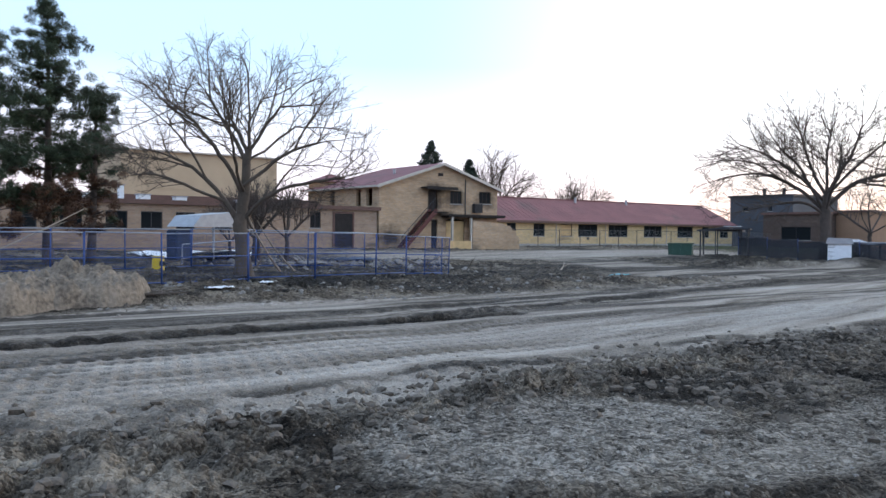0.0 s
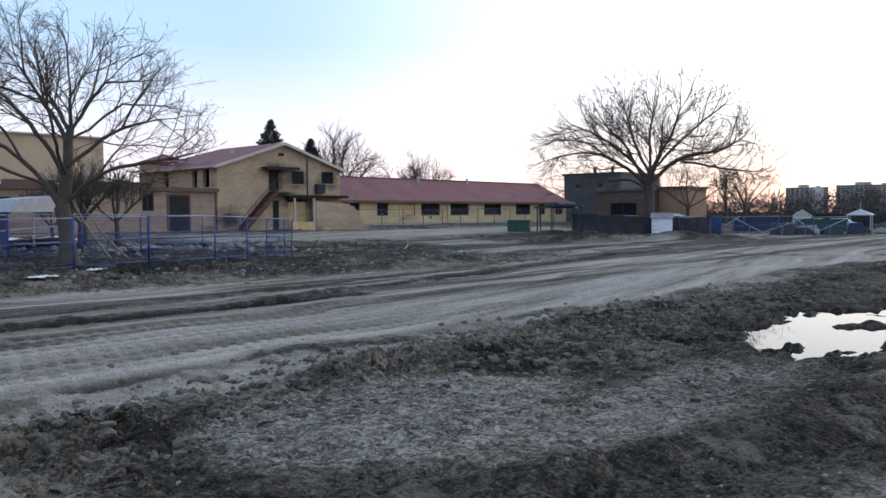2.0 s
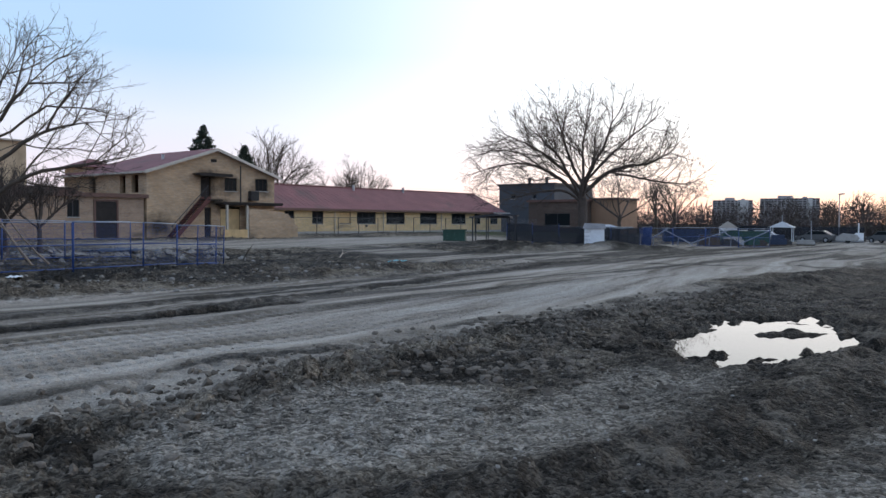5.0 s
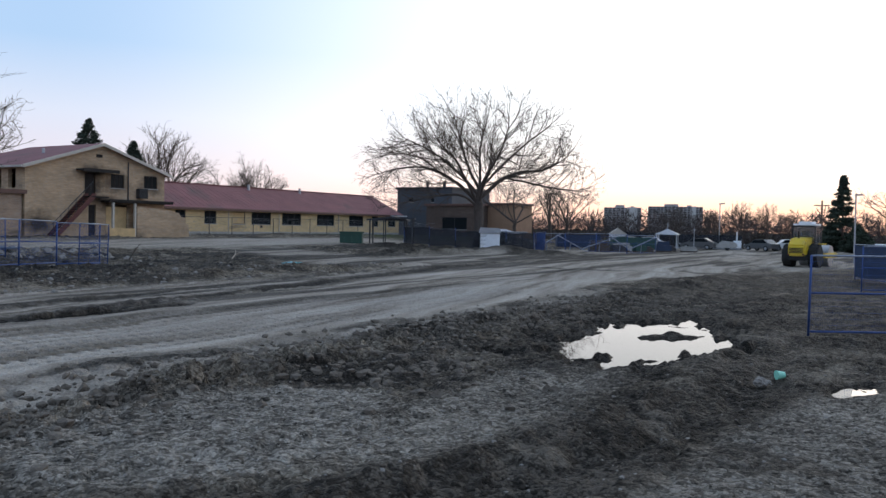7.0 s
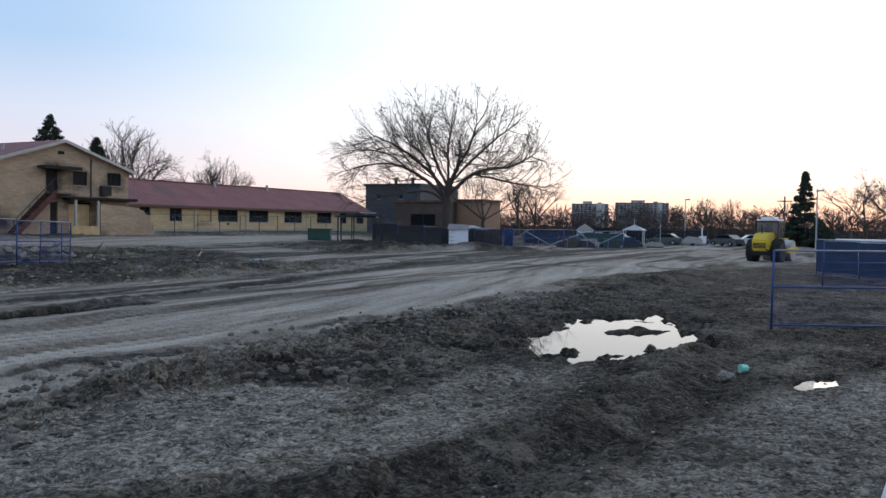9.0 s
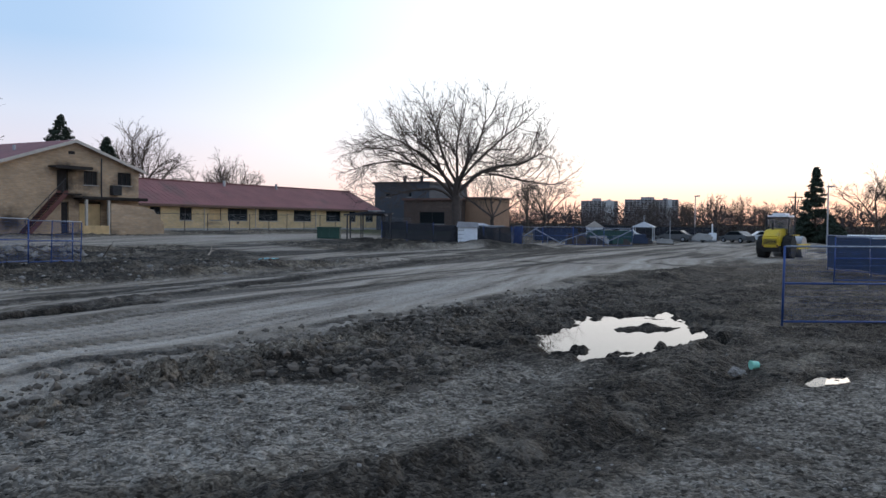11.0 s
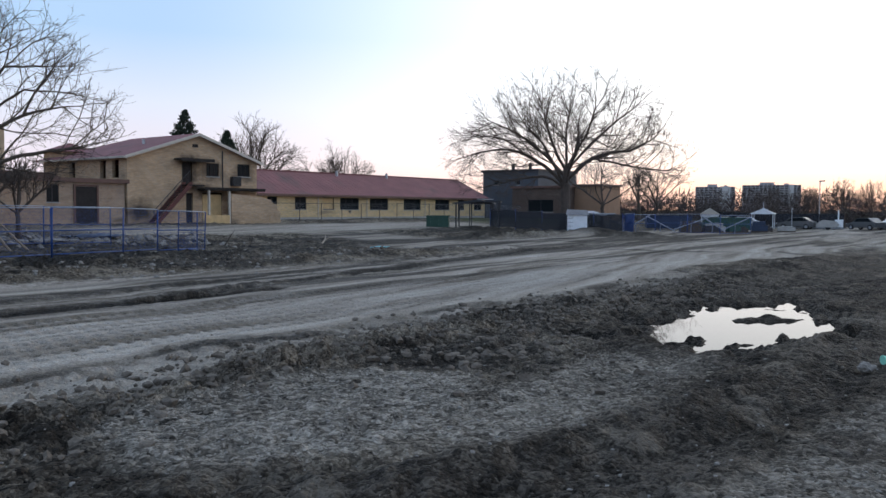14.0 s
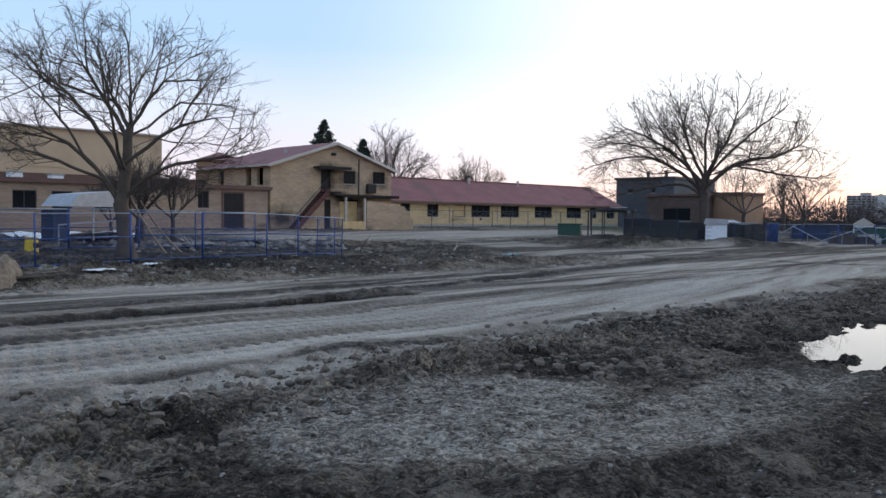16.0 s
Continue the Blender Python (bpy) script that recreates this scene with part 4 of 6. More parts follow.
# apartment towers far off
def tower(u, v, z, L, D, H, storeys, bays, stripe):
    h = thing("apartment_tower", site_pose(u, v, z, -72), "distant grey concrete apartment tower of many storeys", "building", "apartment towers")
    part("wall", boxes((0, 0, 0, L, D, H)), tower_mat, h)
    part("roof", boxes((L * 0.3, D * 0.3, H + 0.003, L * 0.55, D * 0.7, H + 3.4), (L * 0.72, D * 0.3, H + 0.003, L * 0.8, D * 0.6, H + 2.0)), tower_mat, h)
    for a, b in stripe:
        part("end_wall", boxes((L * a, -0.8, 0, L * b, -0.05, H + 0.5)), tower_white, h, "pale end wall")
    sh, bw = H / storeys, L / bays
    win = mesh_from("window", boxes((0.15 * bw, -0.2, 0.2 * sh, 0.85 * bw, -0.02, 0.75 * sh)), dark_metal)
    slab = mesh_from("balcony", boxes((0.05 * bw, -1.0, -0.2, 0.95 * bw, -0.02, 0.75)), tower_mat)
    for s in range(storeys):
        for k in range(bays):
            if any(a <= (k + 0.5) / bays <= b for a, b in stripe):
                continue
            w = new("window", win)
            w.parent, w.location = h, (k * bw, 0, s * sh)
            if k % 2:
                q = new("balcony", slab)
                q.parent, q.location = h, (k * bw, 0, s * sh)


tower(1036, 366, -4, 48, 20, 36, 12, 9, [(0.62, 0.88)])
tower(1054, 312, -4, 68, 20, 38, 13, 14, [(0.80, 0.88)])

# ---- trees ----
def grow_tree(seeds, shape, seed, levels, tip=0.010, power=2.35):
    """A bare tree: limbs given as polylines, then side shoots on side shoots, held inside an ellipsoidal crown.
    shape: (centre x, y, z, half-widths x, y, up, down). levels: rows of (length, step, shoots per metre, wobble, lift).
    Returns nodes, parents, radii."""
    rng = np.random.default_rng(seed)
    nodes, parents = [], []
    cx, cy, cz, rx, ry, up, down = shape

    def outside(p, slack):
        z = p[2] - cz
        a = math.atan2(p[1] - cy, p[0] - cx)
        lim = 1.0 + 0.06 * math.sin(3 * a + seed) + 0.05 * math.sin(7 * a + 2 * seed)
        return ((p[0] - cx) / rx) ** 2 + ((p[1] - cy) / ry) ** 2 + (z / (up if z > 0 else down)) ** 2 > lim * slack

    def side(d, angle):
        s = np.cross(d, rng.normal(0, 1, 3))
        s /= np.linalg.norm(s) + 1e-9
        return d * math.cos(angle) + s * math.sin(angle)

    def shoot(idx, d, level, scale):
        slack = rng.uniform(0.8, 1.16)
        length, seg, per, wob, lift = levels[level]
        length *= scale
        n = max(2, round(length / seg))
        h = length / n
        for k in range(n):
            d = d + rng.normal(0, wob, 3)
            d[2] += lift
            d /= np.linalg.norm(d)
            p = nodes[idx] + d * h
            if outside(p, slack):
                if k > 0:
                    return
            nodes.append(p), parents.append(idx)
            idx = len(nodes) - 1
            if level + 1 < len(levels):
                for _ in range(rng.poisson(per * h)):
                    shoot(idx, side(d, radians(rng.uniform(28, 58))), level + 1, scale * rng.uniform(0.6, 1.15) * (1 - 0.45 * k / n))
        if level + 1 < len(levels):
            for a in (20, 30):
                shoot(idx, side(d, radians(rng.uniform(0.5 * a, a))), level + 1, scale * rng.uniform(0.6, 1.0))

    starts = []
    for first, pts in seeds:
        if first is None:
            nodes.append(np.array(pts[0], float)), parents.append(-1)
            idx = 0
        else:
            idx = int(np.argmin(np.linalg.norm(np.array(nodes) - np.array(first, float), axis=1)))
            pts = [nodes[idx]] + list(pts)
        chain = []
        # a smooth curve through the given points
        P = [np.array(q, float) for q in pts]
        for i in range(len(P) - 1):
            p0, p1, p2, p3 = P[max(i - 1, 0)], P[i], P[i + 1], P[min(i + 2, len(P) - 1)]
            k = max(2, int(np.linalg.norm(p2 - p1) / 0.35))
            for j in range(1, k + 1):
                t = j / k
                q = 0.5 * (2 * p1 + (p2 - p0) * t + (2 * p0 - 5 * p1 + 4 * p2 - p3) * t * t + (3 * p1 - p0 - 3 * p2 + p3) * t ** 3)
                nodes.append(q + rng.normal(0, 0.02, 3)), parents.append(idx)
                idx = len(nodes) - 1
                chain.append(idx)
        if first is not None:
            starts.append(chain)
    for chain in starts:
        n = len(chain)
        for k, idx in enumerate(chain):
            d = nodes[idx] - nodes[parents[idx]]
            h = np.linalg.norm(d)
            d = d / h
            f = k / n
            if f > 0.22:
                for _ in range(rng.poisson(levels[0][2] * h * 1.0)):
                    shoot(idx, side(d, radians(rng.uniform(30, 62))), 0, rng.uniform(0.7, 1.15) * (1.15 - 0.5 * f))
        for a in (8, 22, 30):
            shoot(chain[-1], side(d, radians(a)), 0, rng.uniform(0.7, 1.0))
    N, par = np.array(nodes), np.array(parents)
    rad = np.zeros(len(N))
    leaf = np.ones(len(N), bool)
    leaf[par[par >= 0]] = False
    acc = np.where(leaf, tip ** power, 0.0)
    for i in range(len(N) - 1, -1, -1):
        rad[i] = max(acc[i], tip ** power) ** (1 / power)
        if par[i] >= 0:
            acc[par[i]] += rad[i] ** power
    return N, par, rad


def segment_mesh(name, N, par, rad, pick, mats, scale_r=1.0):
    """Tapered tubes for the picked segments, as one mesh."""
    co, faces = [], []
    base = 0
    for sides, lo, hi in ((9, 0.10, 9), (5, 0.03, 0.10), (3, 0, 0.03)):
        idx = np.array([i for i in pick if par[i] >= 0 and lo <= rad[i] < hi], int)
        if not len(idx):
            continue
        a, b = N[par[idx]], N[idx]
        d = b - a
        d /= np.linalg.norm(d, axis=1)[:, None] + 1e-9
        b = b + d * rad[idx][:, None] * 0.4
        up = np.where(np.abs(d[:, 2:3]) < 0.9, np.array([[0, 0, 1.0]]), np.array([[1.0, 0, 0]]))
        s = np.cross(d, up)
        s /= np.linalg.norm(s, axis=1)[:, None]
        t = np.cross(d, s)
        ra = np.minimum(rad[par[idx]], rad[idx] * 1.35)[:, None] * scale_r
        rb = rad[idx][:, None] * scale_r
        for end, r in ((a, ra), (b, rb)):
            for k in range(sides):
                w = k * math.tau / sides
                co.append((end + r * (math.cos(w) * s + math.sin(w) * t)))
        n = len(idx)
        for k in range(sides):
            k2 = (k + 1) % sides
            i = np.arange(n)
            faces.append(np.stack([base + k * n + i, base + k2 * n + i, base + (sides + k2) * n + i, base + (sides + k) * n + i], 1))
        base += 2 * sides * n
    me = bpy.data.meshes.new(name)
    co = np.concatenate(co)
    fs = np.concatenate(faces)
    me.vertices.add(len(co)), me.vertices.foreach_set("co", co.ravel())
    me.loops.add(fs.size), me.loops.foreach_set("vertex_index", fs.ravel().astype(np.int32))
    me.polygons.add(len(fs)), me.polygons.foreach_set("loop_start", (np.arange(len(fs)) * 4).astype(np.int32))
    me.update(calc_edges=True)
    me.materials.append(mats)
    me.shade_smooth()
    return me


def bare_tree(name, m, label, data, trunk_r, limb_bark, twig_bark, flare=1.6, scale_r=1.0):
    N, par, rad = data
    t = thing(name, m, label, "tree", kind="")
    # the trunk: nodes below the first fork, with a flared foot
    big = rad.max()
    thin = np.clip(rad / big, 0, 1)
    rad = rad * (1 + (trunk_r / big - 1) * thin ** 0.7)
    z = N[:, 2]
    foot = 1 + (flare - 1) * np.clip(1 - z / 1.0, 0, 1) ** 2
    rad = np.where(rad > trunk_r * 0.7, rad * foot, rad)
    trunk = [i for i in range(len(N)) if rad[i] > trunk_r * 0.72]
    limbs = [i for i in range(len(N)) if 0.028 < rad[i] <= trunk_r * 0.72]
    fine = [i for i in range(len(N)) if rad[i] <= 0.028]
    for nm, pick, mm in (("trunk", trunk, limb_bark), ("bough", limbs, limb_bark), ("twig_crown", fine, twig_bark)):
        if pick:
            o = part(nm, segment_mesh(nm, N, par, rad, pick, mm, scale_r), mm, t)
            if nm != "trunk":
                o["kind"] = "stuff"
    return t


# the broad old tree by the screened fence (crown about 21 m across, seen along the road)
def turned(list_of_points, turn):
    c, s = math.cos(turn), math.sin(turn)
    return [(c * x - s * y, s * x + c * y, z) for x, y, z in list_of_points]


OLD = math.radians(-25)           # limbs are set out across this direction
old_limbs = [
    (None, [(0, 0, -0.2), (0.05, 0, 2.0), (0.0, 0, 4.2), (0.05, 0, 5.6)]),
    ((0.05, 0, 5.6), [(0.1, 0.1, 7.2), (0.0, 0.2, 9.0), (0.3, 0.1, 11.0)]),
    ((0.0, 0, 4.2), [(-1.6, 0.3, 5.8), (-3.4, 0.6, 7.0), (-5.5, 0.6, 7.7), (-8.0, 0.8, 7.5), (-10.0, 0.8, 6.9)]),
    ((0.0, 0, 4.4), [(-1.1, -1.0, 6.2), (-2.2, -2.0, 8.2), (-3.6, -3.0, 9.6)]),
    ((0.05, 0, 5.6), [(-0.9, 0.6, 7.4), (-1.7, 0.9, 9.6), (-2.2, 1.0, 11.5)]),
    ((0.05, 0, 5.6), [(0.9, -0.4, 7.4), (1.9, -0.8, 9.0), (2.6, -1.1, 11.2)]),
    ((0.0, 0, 4.6), [(1.3, 0.4, 5.9), (2.4, 0.6, 6.8), (4.2, 0.8, 7.4), (6.0, 1.0, 7.6), (8.0, 0.9, 8.6)]),
    ((2.4, 0.6, 6.8), [(4.4, 0.0, 6.4), (6.8, -0.3, 5.9), (9.2, -0.5, 5.6)]),
    ((0.0, 0, 4.2), [(0.4, 1.5, 6.0), (0.8, 3.4, 7.4), (1.0, 5.6, 8.4)]),
    ((0.0, 0, 4.3), [(0.5, -1.6, 6.2), (1.1, -3.6, 7.4), (1.6, -5.6, 8.2)]),
    ((0.05, 0, 5.2), [(-2.0, 0.2, 7.2), (-4.6, 0.4, 9.2), (-7.2, 0.5, 10.4)]),
    ((0.05, 0, 5.6), [(2.2, 0.3, 8.0), (4.6, 0.3, 10.2), (6.4, 0.2, 11.6)]),
    ((-3.4, 0.6, 7.0), [(-5.8, 0.2, 8.6), (-8.4, 0.0, 9.0)]),
    ((0.0, 0, 4.0), [(-1.6, -0.6, 5.0), (-4.0, -1.0, 4.9), (-6.5, -1.4, 4.3), (-8.6, -1.6, 3.9)]),
]
old_limbs = [(None if a is None else turned([a], OLD)[0], turned(b, OLD)) for a, b in old_limbs]
gz = base_height(68.9, 36.7)
old_data = grow_tree(old_limbs, (-0.5, 0.2, 5.6, 12.4, 10.2, 10.3, 3.0), 3, [(3.3, 0.5, 1.9, 0.07, 0.03), (2.0, 0.45, 2.6, 0.09, 0.03), (1.2, 0.4, 2.3, 0.12, 0.03), (0.65, 0.36, 0, 0.13, 0.02)], tip=0.0052, power=2.36)
pp = site(68.9, 36.7, gz)
bare_tree("old_tree", pose(pp.x, pp.y, pp.z), "broad bare old tree with a thick forked trunk", old_data, 0.43, bark_dark, bark_dark)

# the bare tree inside the blue fence
lt = site(12.9, 30.4)
lz = base_height(12.9, 30.4)
left_limbs = [
    (None, [(0.15, 0, -0.2), (0.05, 0, 1.0), (-0.1, 0, 2.0)]),
    ((-0.1, 0, 2.0), [(0.1, 0, 3.2), (0.2, 0.1, 4.5), (0.3, 0.2, 6.4), (0.1, 0.2, 8.4)]),
    ((-0.1, 0, 2.0), [(-0.6, 0.2, 2.9), (-1.3, 0.4, 3.7), (-2.3, 0.6, 4.5), (-3.8, 0.8, 5.0), (-4.9, 0.8, 5.1)]),
    ((-1.3, 0.4, 3.7), [(-1.9, 0.1, 4.8), (-2.9, -0.2, 6.0), (-4.2, -0.3, 7.0)]),
    ((0.1, 0, 3.2), [(-0.6, -0.5, 4.4), (-1.5, -0.9, 5.6), (-2.8, -1.2, 6.8), (-3.8, -1.3, 7.8)]),
    ((0.2, 0.1, 4.5), [(-0.4, 0.4, 5.6), (-1.2, 0.6, 6.9), (-2.1, 0.7, 8.4)]),
    ((0.2, 0.1, 4.3), [(0.9, 0.3, 5.0), (1.8, 0.5, 5.8), (3.2, 0.7, 6.5), (4.9, 0.8, 7.0)]),
    ((0.1, 0, 3.4), [(0.9, -0.5, 4.2), (2.0, -0.9, 4.9), (3.3, -1.1, 5.3), (4.6, -1.2, 5.5)]),
    ((-0.1, 0, 2.0), [(0.6, -0.3, 2.8), (1.5, -0.7, 3.4), (2.8, -1.0, 3.7), (4.2, -1.2, 4.0), (5.4, -1.2, 4.4)]),
    ((0.3, 0.2, 6.0), [(0.8, 0.2, 7.0), (1.5, 0.2, 8.1), (2.3, 0.2, 9.0)]),
    ((0.2, 0.1, 4.8), [(1.0, -0.3, 6.0), (2.0, -0.6, 7.2), (3.3, -0.8, 8.2)]),
    ((-0.6, 0.2, 2.9), [(-1.8, 0.0, 3.4), (-3.2, -0.2, 3.9), (-4.6, -0.3, 4.0)]),
    ((0.1, 0.2, 5.0), [(-0.4, 1.2, 6.2), (-1.0, 2.2, 7.6)]),
    ((0.1, 0, 3.2), [(0.2, 1.6, 4.4), (0.5, 3.2, 5.8)]),
    ((0.1, 0, 3.0), [(-0.2, -1.5, 4.2), (-0.4, -3.0, 5.6)]),
]
LT = math.radians(13)
left_limbs = [(None if a is None else turned([a], LT)[0], turned(b, LT)) for a, b in left_limbs]
left_data = grow_tree(left_limbs, (-0.1, 0, 4.8, 5.4, 4.9, 4.5, 2.6), 8, [(2.3, 0.3, 2.3, 0.07, 0.03), (1.3, 0.28, 3.4, 0.08, 0.025), (0.75, 0.25, 3.2, 0.10, 0.02), (0.42, 0.21, 0, 0.12, 0.02)], tip=0.0036, power=2.42)
bare_tree("bare_tree", pose(lt.x, lt.y, lz), "bare grey tree inside the blue site fence", left_data, 0.27, bark, bark)

# three kinds of bare tree for the distance, and a thicket
far_kinds = []
for k, (hgt, wid, n) in enumerate(((10.0, 4.6, 620), (9.0, 5.2, 560), (8.0, 3.4, 420))):
    sd = [(None, [(0, 0, -0.3), (0.1, 0, 1.6), (0.0, 0.1, hgt * 0.32)]), ((0, 0.1, hgt * 0.32), [(0.2, 0.2, hgt * 0.6), (0.0, 0.1, hgt * 0.8)]),
          ((0, 0.1, hgt * 0.3), [(wid * 0.3, 0.3, hgt * 0.45), (wid * 0.6, 0.5, hgt * 0.6)]), ((0, 0.1, hgt * 0.28), [(-wid * 0.3, -0.3, hgt * 0.42), (-wid * 0.6, -0.4, hgt * 0.58)]),
          ((0, 0.1, hgt * 0.3), [(0.3, wid * 0.3, hgt * 0.45), (0.2, wid * 0.6, hgt * 0.62)]), ((0, 0.1, hgt * 0.3), [(-0.2, -wid * 0.3, hgt * 0.45), (-0.3, -wid * 0.6, hgt * 0.6)])]
    far_kinds.append((grow_tree(sd, (0, 0, hgt * 0.5, wid, wid, hgt * 0.5, hgt * 0.25), 20 + k, [(2.6, 0.52, 2.2, 0.07, 0.05), (1.5, 0.5, 3.0, 0.09, 0.05), (0.9, 0.45, 0, 0.12, 0.04)], tip=0.0065, power=2.45), hgt))


def far_tree(kind, u, v, top, turn, label, mat=None, wide=1.0, z=None):
    data, hgt = far_kinds[kind]
    z = (base_height(u, v) if z is None else z)
    s = (top - z) / hgt
    p = site(u, v, z)
    t = bare_tree("far_tree", pose(p.x, p.y, p.z, 0, 0, turn), label, (data[0] * np.array([s * wide, s * wide, s]), data[1], data[2].copy() * max(1, s)), 0.22 * s, mat or bark, mat or twig_mat)
    t["group"] = "bare trees in the distance"


far_tree(0, 83.9, 99.3, 16.8, 20, "tall bare tree behind the red-roofed wing", wide=1.05)
far_tree(1, 107.7, 104.4, 13.9, 80, "round bare tree behind the red-roofed wing", wide=1.0)
far_tree(0, 85.6, 98.4, 15.8, 130, "tall bare tree behind the red-roofed wing", wide=1.05)
far_tree(1, 109.4, 103.6, 12.8, 200, "round bare tree behind the red-roofed wing", wide=0.95)
far_tree(1, 116.0, -1.5, 9.2, 170, "bare rounded tree against the sunset", wide=1.3)
far_tree(1, 84.0, 40.0, 8.6, 140, "low spreading bare tree beside the old tree", bark_dark, wide=1.25)
far_tree(1, 92.0, 37.0, 8.2, 210, "bare tree in a row beside the tan block", bark_dark, wide=1.0)
far_tree(2, 122.0, 52.0, 9.6, 30, "slim bare tree before the distant towers", wide=0.75)
far_tree(1, 118.0, 2.0, 9.6, 60, "bare rounded tree against the sunset", wide=1.3)
far_tree(1, 121.0, -6.0, 9.0, 260, "bare rounded tree against the sunset", wide=1.2)
far_tree(0, 112.0, -10.0, 9.5, 120, "bare rounded tree against the sunset", wide=1.1)
for k, (u, v, top) in enumerate(((116, 25, 5.2), (117, 21.5, 6.4), (119, 18.5, 6.2), (121, 16, 5.0), (124, 28, 5.5), (117, 31, 6.0))):
    far_tree(2, u, v, top, 50 * k, "small bare tree at the edge of the yard", bark_dark, wide=0.8)
for k, (u, v, top) in enumerate(((18.6, 42.1, 5.0), (20.2, 41.4, 5.2), (19.4, 43.4, 5.6), (17.6, 43.0, 4.2))):
    far_tree(1, u, v, top, 300 + 70 * k, "dense bare shrub behind the blue fence", bark_dark, wide=0.9)

# far woods in one mesh: many thin bare crowns over a dark understorey
rng = random.Random(4)
Ns, Ps, Rs, off = [], [], [], 0
thin_tree = grow_tree([(None, [(0, 0, -0.3), (0.1, 0, 2.4)])] + [((0.1, 0, 2.4), [(0.9 * math.cos(q), 0.9 * math.sin(q), 3.9), (1.7 * math.cos(q + 0.3), 1.7 * math.sin(q + 0.3), 5.6)]) for q in (0.3, 2.0, 3.9, 5.3)], (0, 0, 4.0, 3.2, 3.2, 4.0, 2.0), 44, [(1.8, 0.5, 1.8, 0.1, 0.08), (1.0, 0.5, 0, 0.16, 0.05)], tip=0.016, power=2.45)
data = thin_tree
for k in range(80):
    a = radians(rng.uniform(-44, 68))
    r = rng.uniform(150, 230)
    if a < radians(19):
        r = rng.uniform(190, 240)
    s = rng.uniform(0.5, 0.85) * (1.0 if a > radians(19) else 0.95)
    w = rng.uniform(0.9, 1.5)
    c, sn = math.cos(k), math.sin(k)
    q = data[0] * np.array([s * w, s * w, s])
    q = np.stack([c * q[:, 0] - sn * q[:, 1] + r * math.sin(a), sn * q[:, 0] + c * q[:, 1] + r * math.cos(a), q[:, 2] + 0.0], 1)
    Ns.append(q), Ps.append(np.where(data[1] >= 0, data[1] + off, -1)), Rs.append(data[2])
    off += len(q)
N, P, R = np.concatenate(Ns), np.concatenate(Ps), np.minimum(np.concatenate(Rs), 0.2)
tagged(new("far_woods", segment_mesh("far_woods", N, P, R, range(len(N)), brush_mat)), "distant leafless woods along the horizon", "trees", kind="stuff")


def leaf_shell(name, blobs, count, size, mat, seed, slim=1.0):
    """Many small crossed blades scattered through given ellipsoids (cx, cy, cz, rx, ry, rz)."""
    g = np.random.default_rng(seed)
    w = np.array([b[3] * b[4] * b[5] for b in blobs]) ** 0.67
    which = g.choice(len(blobs), count, p=w / w.sum())
    B = np.array(blobs)[which]
    d = g.normal(0, 1, (count, 3))
    d /= np.linalg.norm(d, axis=1)[:, None]
    c = B[:, :3] + d * B[:, 3:] * (g.uniform(0.15, 1, (count, 1)) ** 0.4)
    x = g.normal(0, 1, (count, 3))
    x /= np.linalg.norm(x, axis=1)[:, None]
    y = np.cross(x, d)
    y /= np.linalg.norm(y, axis=1)[:, None] + 1e-9
    s = size * g.uniform(0.5, 1.3, (count, 1))
    w = s * slim
    co = np.stack([c - x * s - y * w * 0.3, c + x * s * 0.2 - y * w * 0.35, c + x * s, c + y * w * 0.45], 1).reshape(-1, 3)
    me = bpy.data.meshes.new(name)
    fs = np.arange(count * 4).reshape(-1, 4)
    me.from_pydata(co.tolist(), [], fs.tolist())
    me.materials.append(mat)
    return me


blobs = []
for k in range(70):
    a = radians(17 + k * 0.75)
    r = rng.uniform(140, 165)
    blobs.append((r * math.sin(a), r * math.cos(a), 1.2, 4.5, 4.5, rng.uniform(3.2, 5.6)))
for k in range(30):
    a = radians(-42 + k * 2.0)
    blobs.append((215 * math.sin(a), 215 * math.cos(a), 1.2, 7, 6, rng.uniform(2.5, 4.5)))
tagged(new("understorey", leaf_shell("understorey", blobs, 80000, 0.85, brush_mat, 6, 0.18)), "dark bare brush along the edge of the woods", "brush", kind="stuff")


